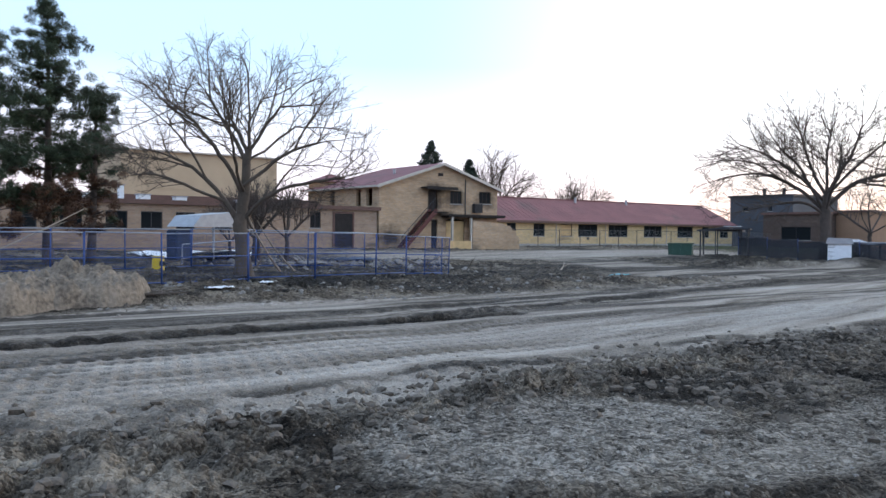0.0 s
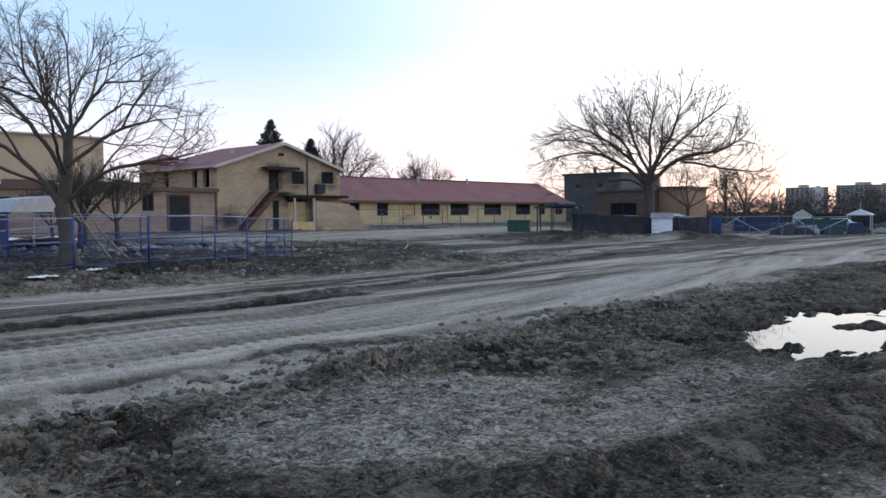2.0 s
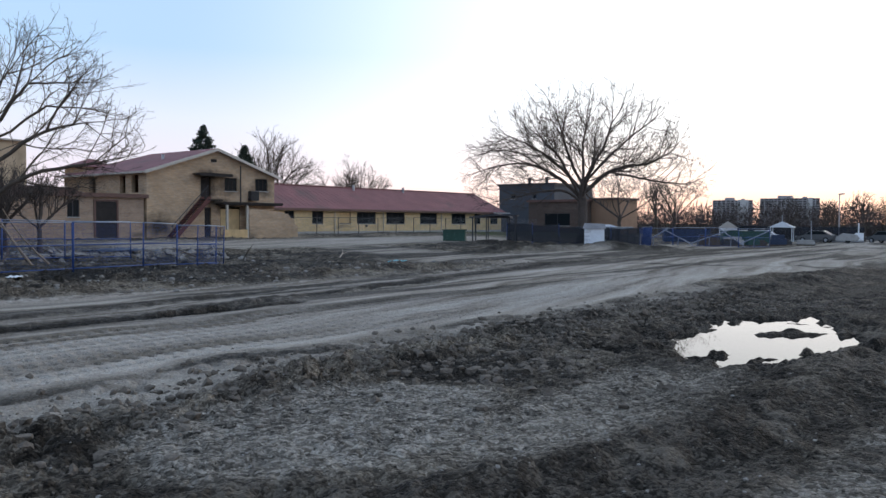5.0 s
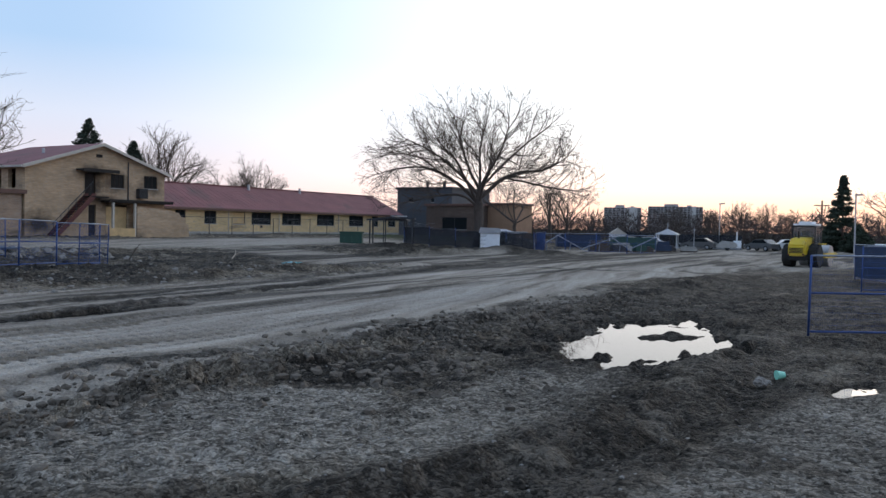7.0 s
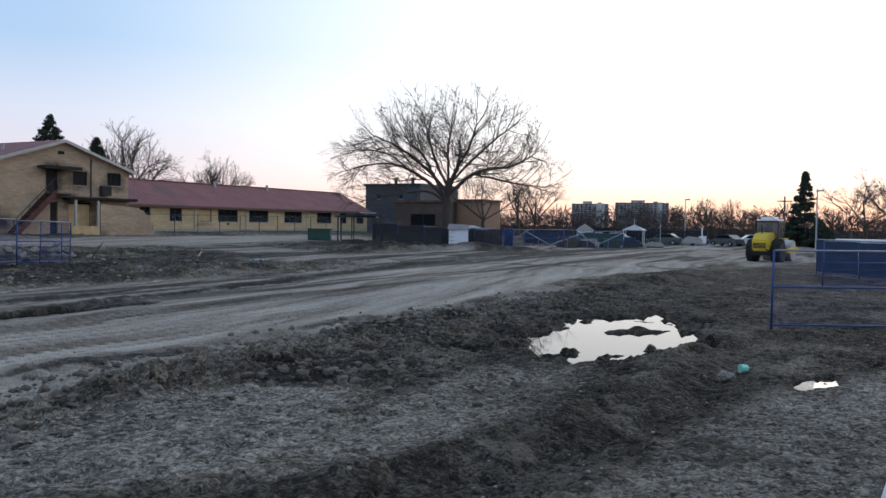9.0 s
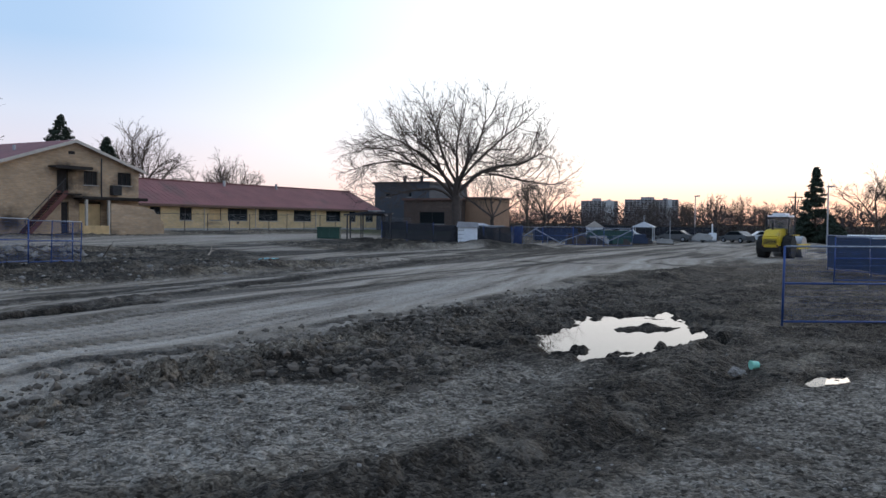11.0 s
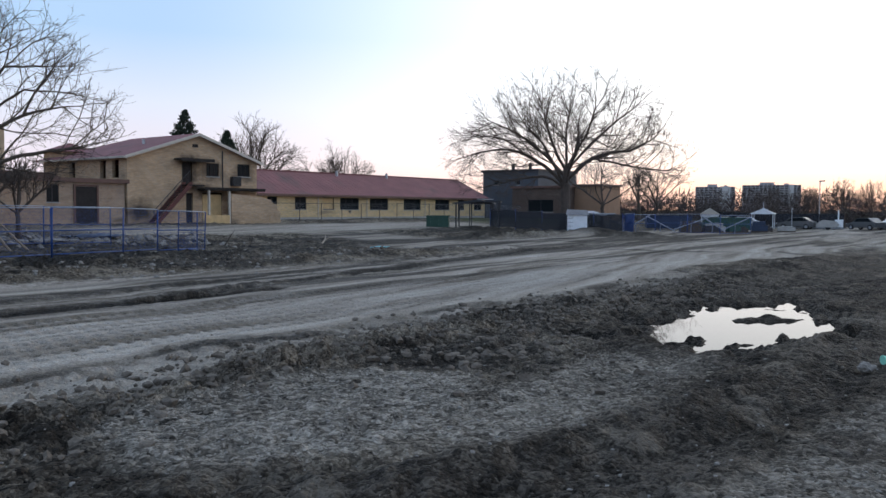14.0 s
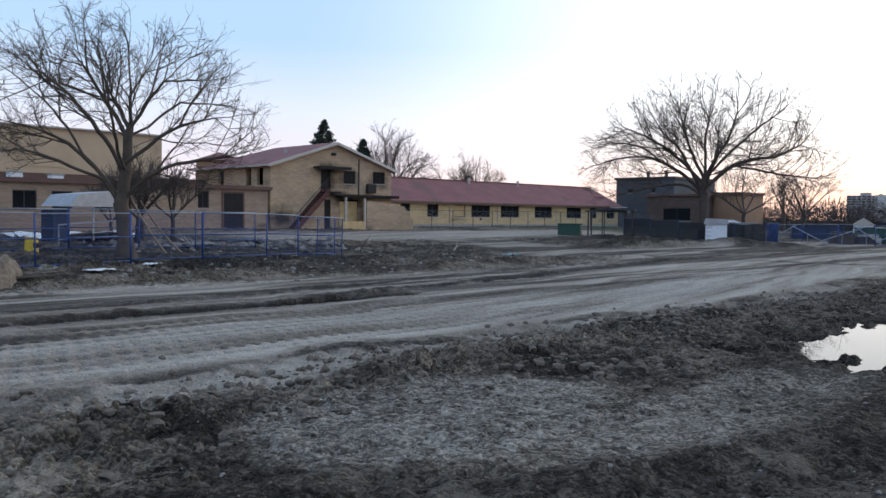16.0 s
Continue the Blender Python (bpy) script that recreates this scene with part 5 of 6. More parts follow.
def pine(name, u, v, top, radius, bare, seed, label, lean=0.0):
    """An open pine: tapered trunk, whorled boughs and tufts of needles with gaps between."""
    g = np.random.default_rng(seed)
    z = base_height(u, v)
    H = top - z
    p = site(u, v, z)
    t = thing(name, pose(p.x, p.y, p.z), label, "tree")
    bm = bmesh.new()
    n = 12
    for i in range(n):
        f0, f1 = i / n, (i + 1) / n
        tube(bm, (lean * f0, 0.1 * math.sin(3 * f0), -0.2 + H * f0), (lean * f1, 0.1 * math.sin(3 * f1), -0.2 + H * f1), 0.24 * (1 - f0 * 0.9), 0.24 * (1 - f1 * 0.9), 10)
    part("trunk", bm, bark_dark, t, smooth=True)
    bm = bmesh.new()
    tufts, dead = [], []
    zz = H * bare * 0.45
    while zz < H * 0.97:
        f = zz / H
        alive = f > bare
        for k in range(int(g.integers(5, 9))):
            a = g.uniform(0, math.tau)
            L = radius * (1 - f) ** 0.55 * g.uniform(0.5, 1.15) * (1.0 if alive else 0.75)
            rise = g.uniform(-0.05, 0.35)
            e = Vector((lean * f + L * math.cos(a), L * math.sin(a), zz + L * rise))
            tube(bm, (lean * f, 0, zz), e, 0.05 * (1 - f * 0.6), 0.012, 5)
            for s in np.linspace(0.35, 1.05, max(2, int(L * 2.4))):
                c = Vector((lean * f, 0, zz)).lerp(e, s) + Vector(g.normal(0, 0.16, 3))
                b = (c.x, c.y, c.z + 0.06, 0.30, 0.30, 0.24)
                if alive or g.random() < 0.12:
                    tufts.append(b)
                elif g.random() < 0.5:
                    dead.append(b)
        zz += g.uniform(0.3, 0.6)
    part("bough", bm, bark_dark, t)["kind"] = "stuff"
    c = part("crown", leaf_shell("crown", tufts, int(len(tufts) * 130), 0.15, needle, seed, 0.2), needle, t)
    c["kind"] = "stuff"
    if dead:
        part("dead_foliage", leaf_shell("dead_foliage", dead, int(len(dead) * 90), 0.14, needle_brown, seed + 1, 0.35), needle_brown, t, "browned dead needle tufts")["kind"] = "stuff"


pine("pine", 8.0, 41.2, 12.8, 3.2, 0.33, 1, "tall dark green pine behind the blue fence")
pine("pine", 10.3, 42.8, 9.6, 2.3, 0.42, 2, "shorter dark green pine with a bare lower trunk", 0.25)
pine("pine", 5.4, 40.6, 11.0, 2.8, 0.30, 3, "dark green pine with browned lower boughs")


def spruce_tree(u, v, top, radius, seed, label, z=None, blobs=150):
    g = np.random.default_rng(seed)
    z = base_height(u, v) if z is None else z
    H = top - z
    p = site(u, v, z)
    t = thing("spruce", pose(p.x, p.y, p.z), label, "tree", "spruces")
    part("trunk", tube(bmesh.new(), (0, 0, -0.2), (0, 0, H * 0.98), 0.2, 0.02, 9), bark_dark, t)
    bl = []
    for i in range(blobs):
        f = g.uniform(0.04, 0.985) ** 0.75
        a, L = g.uniform(0, math.tau), radius * (1 - f) * g.uniform(0.45, 1.1) + 0.1
        bl.append((L * math.cos(a), L * math.sin(a), H * f - 0.15 * L, 0.22 + 0.30 * L, 0.22 + 0.30 * L, 0.16 + 0.04 * L))
    part("crown", leaf_shell("crown", bl, blobs * 60, 0.18, spruce, seed), spruce, t)["kind"] = "stuff"


spruce_tree(64.6, 89.0, 14.9, 5.6, 11, "dark spruce top behind the brick house", None, 420)
spruce_tree(70.5, 88.0, 12.6, 4.4, 12, "small dark spruce behind the brick house", None, 320)
spruce_tree(109.8, 8.6, 9.4, 2.2, 13, "tall dark spruce beyond the yard")
spruce_tree(110.5, 10.0, 3.6, 2.6, 14, "bushy dark evergreen beyond the yard")
spruce_tree(108.0, 6.8, 3.4, 2.4, 15, "bushy dark evergreen beyond the yard")
spruce_tree(103.0, -4.5, 6.2, 2.0, 16, "dark evergreen at the edge of the yard")

# ---- fences ----
def panel_meshes():
    W, H = 2.95, 1.78
    fr = [mesh_from("upright", tube(bmesh.new(), (x, 0, -0.05), (x, 0, H), 0.026, sides=8), blue_paint, True) for x in (0, W)]
    rails = []
    # the top rail takes a paler colour that holds its highlight
    for z, mm in ((0.1, blue_paint), (0.95, blue_paint), (H - 0.01, pale_tube)):
        rails.append(mesh_from("rail", tube(bmesh.new(), (0.02, 0, z), (W - 0.02, 0, z), 0.022, sides=8), mm, True))
    w = bmesh.new()
    for i in range(1, 58):
        tube(w, (i * W / 58, 0.006, 0.1), (i * W / 58, 0.006, H - 0.02), 0.0017, sides=3)
    for i in range(1, 12):
        tube(w, (0.02, -0.004, 0.1 + i * 0.14), (W - 0.02, -0.004, 0.1 + i * 0.14), 0.0022, sides=3)
    mesh = mesh_from("wire_mesh", w, blue_paint)
    return fr, rails, mesh


PANEL = panel_meshes()


def panel(p, q, z0, z1, sheet=None, label="blue-painted temporary fence panel of tube and wire", tilt=0.0):
    """A fence panel from plan point p to q, on the ground heights z0 and z1."""
    d = Vector((q[0] - p[0], q[1] - p[1], z1 - z0))
    t = thing("fence_panel", Matrix.Identity(4), label, "fence", "blue temporary fence panels")
    yaw = math.atan2(d.y, d.x)
    m = Matrix.Translation((p[0], p[1], z0)) @ Matrix.Rotation(yaw, 4, "Z") @ Matrix.Rotation(radians(tilt), 4, "X")
    m = m @ Matrix(((math.hypot(d.x, d.y) / 2.97, 0, 0, 0), (0, 1, 0, 0), (d.z / 2.97, 0, 1, 0), (0, 0, 0, 1)))
    fr, rails, mesh = PANEL
    t.matrix_world = Matrix.Translation((p[0], p[1], z0))
    loc = t.matrix_world.inverted() @ m
    for me in (*fr, *rails, mesh):
        o = part(me.name.split(".")[0], me, None, t)
        o.matrix_parent_inverse = Matrix.Identity(4)
        o.matrix_local = loc
    if sheet:
        bm = bmesh.new()
        bmesh.ops.create_grid(bm, x_segments=24, y_segments=10, size=0.5)
        for vv in bm.verts:
            x, y = vv.co.x, vv.co.y
            vv.co = Vector(((x + 0.5) * 2.9 + 0.02, -0.035 + 0.02 * math.sin(9 * x + 4 * y) * math.cos(5 * y), 0.16 + (y + 0.5) * 1.55 + 0.03 * math.sin(7 * x)))
        ex = bmesh.ops.solidify(bm, geom=bm.faces[:], thickness=0.004)
        part("screen", bm, sheet, t, "hanging screen cloth").matrix_local = loc
    return t


def fence_line(points, **kw):
    for (a, b) in zip(points, points[1:]):
        pa, pb = site(*a), site(*b)
        n = max(1, round((pb - pa).length / 3.05))
        for k in range(n):
            p, q = pa.lerp(pb, k / n), pa.lerp(pb, (k + 1) / n)
            panel((p.x, p.y), (q.x, q.y), base_height(p.dot(U), p.dot(V)), base_height(q.dot(U), q.dot(V)), tilt=random.uniform(-2.5, 2.5), **kw)


fence_line([(-2.0, 26.6), (1.0, 26.9), (4.0, 27.6), (8.9, 27.6), (12.3, 28.3), (15.2, 28.6), (18.2, 28.9), (20.6, 30.2)])
fence_line([(20.6, 30.2), (23.2, 31.0)])
fence_line([(21.6, 30.2), (23.3, 30.6)])
fence_line([(4.0, 35.0), (7.0, 35.4), (10.0, 35.8), (13.0, 36.2), (16.0, 36.0), (19.0, 36.5), (22.0, 36.0)])
fence_line([(19.6, 2.1), (21.1, -0.5), (22.6, -3.1), (24.1, -5.7)])
fence_line([(35.2, 2.0), (36.6, -0.7), (38.0, -3.4)])
fence_line([(45.5, 2.9), (43.0, 0.9), (40.6, -1.0)], sheet=blue_tarp)
fence_line([(39.6, -1.5), (41.0, -4.2), (42.4, -6.9)], sheet=blue_tarp)
fence_line([(70.4, 31.4), (72.4, 29.2), (74.4, 26.9), (76.3, 24.5), (78.6, 22.4)])
fence_line([(69.0, 29.9), (70.4, 31.4)], sheet=blue_paint)


def screened_fence(points, H=1.75):
    for a, b in zip(points, points[1:]):
        pa, pb = site(*a), site(*b)
        z = base_height(*a)
        t = thing("screened_fence", Matrix.Translation((pa.x, pa.y, z)) @ Matrix.Rotation(math.atan2((pb - pa).y, (pb - pa).x), 4, "Z"), "steel fence panel covered with torn black screen cloth", "fence", "screened fence round the tree")
        L = (pb - pa).length
        for x in (0, L):
            part("post", tube(bmesh.new(), (x, 0, 0), (x, 0, H + 0.08), 0.035), blue_paint, t)
        part("rail", tube(bmesh.new(), (0, 0, H), (L, 0, H), 0.025), dark_metal, t)
        part("rail", tube(bmesh.new(), (0, 0, 0.2), (L, 0, 0.2), 0.025), dark_metal, t)
        bm = bmesh.new()
        bmesh.ops.create_grid(bm, x_segments=20, y_segments=8, size=0.5)
        for vv in bm.verts:
            x, y = vv.co.x, vv.co.y
            vv.co = Vector(((x + 0.5) * L, -0.04 + 0.025 * math.sin(11 * x + 5 * y), 0.22 + (y + 0.5) * (H - 0.27) + 0.025 * math.sin(8 * x)))
        bmesh.ops.solidify(bm, geom=bm.faces[:], thickness=0.005)
        part("screen", bm, black_screen, t)


screened_fence([(62.0, 40.6), (63.1, 38.6), (64.2, 36.5), (65.3, 34.5), (66.4, 32.5), (67.6, 30.3)])

# open shelter and pale-roofed hut by the old tree
sh = thing("open_shelter", site_pose(60.6, 41.9, base_height(60.6, 41.9), -61), "dark open shelter on thin steel posts", "shelter")
for x in (0, 2.6):
    for y in (0, 1.8):
        part("post", tube(bmesh.new(), (x, y, 0), (x, y, 2.42), 0.05), dark_metal, sh)
part("roof", boxes((-0.2, -0.25, 2.422, 2.8, 2.05, 2.52), bevel=0.02), dark_metal, sh)
hut = thing("covered_skip", site_pose(67.6, 35.3, base_height(68.3, 34.2), -63), "low hut with a pale sheet roof behind the screened fence", "hut")
part("body", boxes((0, 0, 0, 2.7, 1.4, 1.5), bevel=0.03), concrete, hut)
bm = bmesh.new()
prism(bm, [(-0.1, 1.502), (2.8, 1.502), (2.75, 1.7), (1.9, 1.98), (0.1, 1.88)], -0.1, 1.5)
part("roof", bm, white_paint, hut)

# chain-link fence in front of the long wing
for k in range(16):
    a, b = 50.5 + k * 3.0, 53.5 + k * 3.0
    z = base_height(a, 59.5)
    t = thing("chain_link_fence", site_pose(a, 59.5, z), "grey chain-link fence bay on steel posts", "fence", "chain-link fence bays")
    part("post", tube(bmesh.new(), (0, 0, 0), (0, 0, 1.85), 0.035), dark_metal, t)
    part("rail", tube(bmesh.new(), (0, 0, 1.8), (3, 0, 1.8), 0.022), dark_metal, t)
    w = bmesh.new()
    for i in range(20):
        tube(w, (i * 0.15, 0.01, 0.05), (i * 0.15 + 0.15, 0.01, 1.78), 0.0022, sides=3)
        tube(w, (i * 0.15 + 0.15, -0.01, 0.05), (i * 0.15, -0.01, 1.78), 0.0022, sides=3)
    part("wire_mesh", w, steel, t)

# ---- machines, huts, vehicles ----
def cylinder(r, w, sides=28, bevel=0.04):
    bm = bmesh.new()
    bmesh.ops.create_cone(bm, cap_ends=True, segments=sides, radius1=r, radius2=r, depth=w, matrix=Matrix.Rotation(radians(90), 4, "X"))
    es = [e for e in bm.edges if len(e.link_faces) == 2 and abs(e.calc_face_angle(0)) > 1.0]
    bmesh.ops.bevel(bm, geom=es, offset=bevel, segments=2, affect="EDGES")
    return bm


def road_roller(u, v, turn):
    z = base_height(u, v)
    t = thing("soil_compactor", site_pose(u, v, z, turn), "yellow soil compactor with black tyres and a white-roofed cab", "roller")
    for y in (-0.82, 0.82):
        ty = part("tyre", cylinder(0.78, 0.6, 30, 0.09), rubber, t, smooth=False)
        ty.location = (0, y, 0.74)
        part("rim", cylinder(0.36, 0.5, 20, 0.03), machine_yellow, ty)
        lug = mesh_from("tread_bar", boxes((-0.05, -0.29, 0.73, 0.05, 0.29, 0.80), bevel=0.01), rubber)
        for k in range(18):
            o = part("tread_bar", lug, None, ty)
            o.matrix_local = Matrix.Rotation(math.tau * k / 18, 4, "Y") @ Matrix.Rotation(radians(14 if k % 2 else -14), 4, "Z")
    part("axle", cylinder(0.16, 1.3, 16, 0.02), dark_metal, t).location = (0, 0, 0.72)
    part("underbody", boxes((-1.2, -0.56, 0.45, 1.3, 0.56, 0.85), bevel=0.03), rubber, t)
    hood = bmesh.new()
    prism(hood, [(-1.35, 0.75), (1.0, 0.75), (1.0, 2.05), (-0.9, 1.9), (-1.35, 1.45)], -0.52, 0.52)
    bmesh.ops.bevel(hood, geom=hood.edges[:], offset=0.07, segments=2, affect="EDGES")
    hd = part("hood", hood, machine_yellow, t)
    part("grille", boxes(*[(-1.385, -0.42, 0.95 + 0.09 * i, -1.352, 0.42, 1.0 + 0.09 * i) for i in range(4)]), rubber, hd)
    for y in (-0.47, 0.47):
        part("rear_light", boxes((-1.39, y - 0.07, 0.8, -1.352, y + 0.07, 0.9), bevel=0.01), rust_red, hd)
    part("exhaust", tube(bmesh.new(), (-0.55, 0.1, 1.7), (-0.55, 0.1, 2.35), 0.06), rubber, hd)
    cab = part("cab_frame", boxes(*[(x - 0.04, y - 0.04, 1.5, x + 0.04, y + 0.04, 2.78) for x in (0.25, 1.5) for y in (-0.72, 0.72)], (0.2, -0.76, 1.42, 1.55, 0.76, 1.6), (0.21, -0.74, 2.68, 1.54, 0.74, 2.779)), dark_metal, t)
    part("cab_glass", boxes((0.27, -0.66, 1.62, 0.29, 0.66, 2.66), (1.47, -0.66, 1.62, 1.49, 0.66, 2.66), (0.3, -0.735, 1.62, 1.44, -0.715, 2.66), (0.3, 0.715, 1.62, 1.44, 0.735, 2.66)), cab_glass, cab)
    part("seat", boxes((0.7, -0.25, 1.6, 1.1, 0.25, 1.95), (0.62, -0.25, 1.95, 0.74, 0.25, 2.4), bevel=0.04), rubber, cab)
    part("roof", boxes((0.15, -0.7, 2.782, 1.6, 0.7, 2.9), (0.4, -0.45, 2.901, 1.3, 0.45, 3.05), bevel=0.03), white_paint, cab)
    part("fender", boxes((0.7, -1.1, 1.52, 1.5, -0.78, 1.6), (0.7, 0.78, 1.52, 1.5, 1.1, 1.6), bevel=0.02), machine_yellow, t)
    part("mirror", boxes((1.4, 0.98, 2.15, 1.48, 1.18, 2.5), (1.42, 0.74, 2.3, 1.46, 0.99, 2.34)), rubber, cab)
    fr = part("drum_frame", boxes((1.2, -1.1, 0.6, 4.0, -1.0, 0.95), (1.2, 1.0, 0.6, 4.0, 1.1, 0.95), (3.9, -0.999, 0.6, 4.05, 0.999, 0.95), (1.1, -0.999, 0.6, 1.3, 0.999, 0.95), bevel=0.02), machine_yellow, t)
    dr = part("drum", cylinder(0.74, 1.95, 36, 0.03), steel, t)
    dr.location = (3.0, 0, 0.72)


cab_glass = glass_material("cab_glass", (0.45, 0.47, 0.48), 0.05)
cab_glass.node_tree.nodes["Principled BSDF"].inputs["Transmission Weight"].default_value = 0.85
road_roller(59.4, 7.0, -10)


def car(u, v, turn, paint, label):
    z = base_height(u, v)
    t = thing("parked_car", site_pose(u, v, z, turn), label, "car", "parked cars")
    body = bmesh.new()
    prism(body, [(-2.1, 0.3), (2.1, 0.3), (2.15, 0.7), (1.2, 0.92), (0.5, 1.42), (-1.0, 1.45), (-1.7, 0.98), (-2.15, 0.9)], -0.85, 0.85)
    bmesh.ops.bevel(body, geom=body.edges[:], offset=0.07, segments=2, affect="EDGES")
    b = part("body", body, paint, t)
    gl = bmesh.new()
    prism(gl, [(0.95, 0.97), (0.45, 1.36), (-0.95, 1.39), (-1.45, 1.0)], -0.857, 0.857)
    part("side_window", gl, pane_glass, b)
    for x in (-1.3, 1.3):
        for y in (-0.8, 0.8):
            w = part("wheel", cylinder(0.32, 0.2, 20, 0.03), rubber, t)
            w.location = (x, y, 0.32)
            part("rim", cylinder(0.2, 0.21, 12, 0.01), steel, w)
    for y in (-0.6, 0.6):
        part("headlight", boxes((2.1, y - 0.15, 0.62, 2.17, y + 0.15, 0.75), bevel=0.01), white_paint, t)


for k, (u, v, tn, pt, lb) in enumerate((
        (97.0, 31.5, 70, car_grey, "grey parked car behind the blue fence"), (101.0, 29.9, 100, car_white, "white parked car at the edge of the yard"),
        (105.3, 24.6, 88, car_grey, "grey parked car before the dark hoarding"),
        (108.0, 17.5, 60, car_grey, "grey parked car below the bare trees"), (112.0, 15.0, 110, car_white, "white parked car below the bare trees"),
        (98.0, 12.0, 20, car_white, "white parked car beyond the compactor"), (114.0, 12.6, 80, car_grey, "grey parked car below the bare trees"))):
    car(u, v, tn, pt, lb)


def container(u, v, turn, L, W, H, mat, label, name="waste_container"):
    z = base_height(u, v)
    t = thing(name, site_pose(u, v, z, turn), label, "container", "containers")
    part("body", boxes((-L / 2, -W / 2, 0.12, L / 2, -W / 2 + 0.06, H), (-L / 2, W / 2 - 0.06, 0.12, L / 2, W / 2, H), (-L / 2, -W / 2 + 0.061, 0.12, -L / 2 + 0.06, W / 2 - 0.061, H), (L / 2 - 0.06, -W / 2 + 0.061, 0.12, L / 2, W / 2 - 0.061, H), (-L / 2, -W / 2, 0, L / 2, W / 2, 0.118)), mat, t)
    rib = mesh_from("rib", boxes((-0.05, -W / 2 - 0.07, 0.12, 0.05, -W / 2 - 0.003, H), bevel=0.01), mat)
    for k in range(int(L / 0.7)):
        part("rib", rib, None, t).location = (-L / 2 + 0.35 + k * 0.7, 0, 0)
    part("top_rim", boxes((-L / 2 - 0.05, -W / 2 - 0.08, H + 0.002, L / 2 + 0.05, -W / 2 + 0.08, H + 0.1), (-L / 2 - 0.05, W / 2 - 0.08, H + 0.002, L / 2 + 0.05, W / 2 + 0.08, H + 0.1)), mat, t)


container(60.0, 45.0, -60, 2.0, 1.3, 0.95, green_bin, "small green steel waste bin on the grass", "waste_bin")
container(94.0, 29.5, -62, 5.0, 2.3, 1.3, green_bin, "long dark green waste container")
container(90.5, 35.0, -62, 5.0, 2.3, 1.3, blue_tarp, "long dull blue waste container")

# white site shed with a pale roof
sh = thing("site_shed", site_pose(64.2, 33.0, base_height(64.2, 33.0), -62), "small white panelled site shed with a pale lid", "shed")
part("body", boxes((-0.85, -0.7, 0.0, 0.85, 0.7, 1.55), bevel=0.03), white_paint, sh)
part("door", boxes((-0.35, -0.735, 0.1, 0.35, -0.703, 1.4), bevel=0.01), white_paint, sh)
part("batten", boxes(*[(-0.84, -0.725, 0.25 + 0.33 * i, -0.36, -0.702, 0.29 + 0.33 * i) for i in range(4)]), steel, sh)
rf = bmesh.new()
prism(rf, [(-1.0, 1.56), (1.0, 1.56), (0.85, 2.0), (-0.85, 2.05)], -0.85, 0.85)
part("roof", rf, steel, sh)
sh2 = thing("stacked_sheets", site_pose(67.6, 32.4, base_height(67.6, 32.4), -62), "stack of pale roofing sheets on trestles behind the fence", "sheets")
part("trestle", boxes(*[(x, -0.5, 0, x + 0.1, 0.5, 1.6) for x in (-0.9, 0.0, 0.8)]), dark_metal, sh2)
part("sheet", boxes((-1.3, -0.6, 1.602, 1.2, 0.6, 1.75), (-1.1, -0.5, 1.752, 1.3, 0.55, 1.86), bevel=0.01), steel, sh2)

# open shelter by the screened fence
sl = thing("open_shelter", site_pose(63.0, 43.0, base_height(63.0, 43.0), -62), "dark open shelter with a sagging flat roof", "shelter")
for x in (-1.6, 1.6):
    for y in (-1.1, 1.1):
        part("post", boxes((x - 0.06, y - 0.06, 0, x + 0.06, y + 0.06, 2.2)), dark_metal, sl)
rf = bmesh.new()
prism(rf, [(-1.9, 2.202), (1.9, 2.202), (1.9, 2.3), (0.4, 2.6), (-1.9, 2.32)], -1.4, 1.4)
part("roof", rf, dark_metal, sl)
part("sheet", boxes((0.3, -1.0, 2.62, 1.7, 0.6, 2.66), bevel=0.01), white_paint, sl, "loose pale sheet on top")

# black hoarding, gazebo and poles across the yard
for k in range(9):
    v0 = 36.0 - k * 1.8
    t = thing("hoarding", site_pose(107.0 + 0.1 * k, v0, base_height(107, v0) - 0.3, -90), "black painted hoarding panel with a pale foot rail", "fence", "hoarding panels")
    part("board", boxes((0, 0, 0.3, 1.79, 0.05, 2.15)), black_screen, t)
    part("rail", boxes((0, -0.06, 0.35, 1.79, -0.003, 0.5)), steel, t)
    part("post", boxes((0, 0.051, 0, 0.09, 0.14, 2.15)), dark_metal, t)
gz = thing("gazebo", site_pose(104.5, 28.3, base_height(104.5, 28.3) - 0.2, 10), "small open gazebo with a pale hipped roof", "shelter")
for x in (-1.2, 1.2):
    for y in (-1.2, 1.2):
        part("post", tube(bmesh.new(), (x, y, 0), (x, y, 2.0), 0.05), white_paint, gz)
rf = bmesh.new()
vs = [rf.verts.new(p) for p in ((-1.5, -1.5, 2.003), (1.5, -1.5, 2.003), (1.5, 1.5, 2.003), (-1.5, 1.5, 2.003), (0, 0, 2.75))]
for f in ((0, 1, 4), (1, 2, 4), (2, 3, 4), (3, 0, 4), (3, 2, 1, 0)):
    rf.faces.new([vs[i] for i in f])
part("roof", rf, steel, gz)
part("finial", boxes((-0.04, -0.04, 2.7, 0.04, 0.04, 3.5), (-0.3, -0.03, 3.1, 0.3, 0.03, 3.2)), steel, gz)
kiosk = thing("white_kiosk", site_pose(100.0, 33.4, base_height(100, 33.4), -70), "little white gabled hut beside the hoarding", "hut")
part("wall", boxes((-1.0, -0.9, 0, 1.0, 0.9, 1.6)), white_paint, kiosk)
bm = bmesh.new()
prism(bm, [(-1.2, 1.603), (1.2, 1.603), (0, 2.4)], -1.05, 1.05)
part("roof", bm, fascia, kiosk)
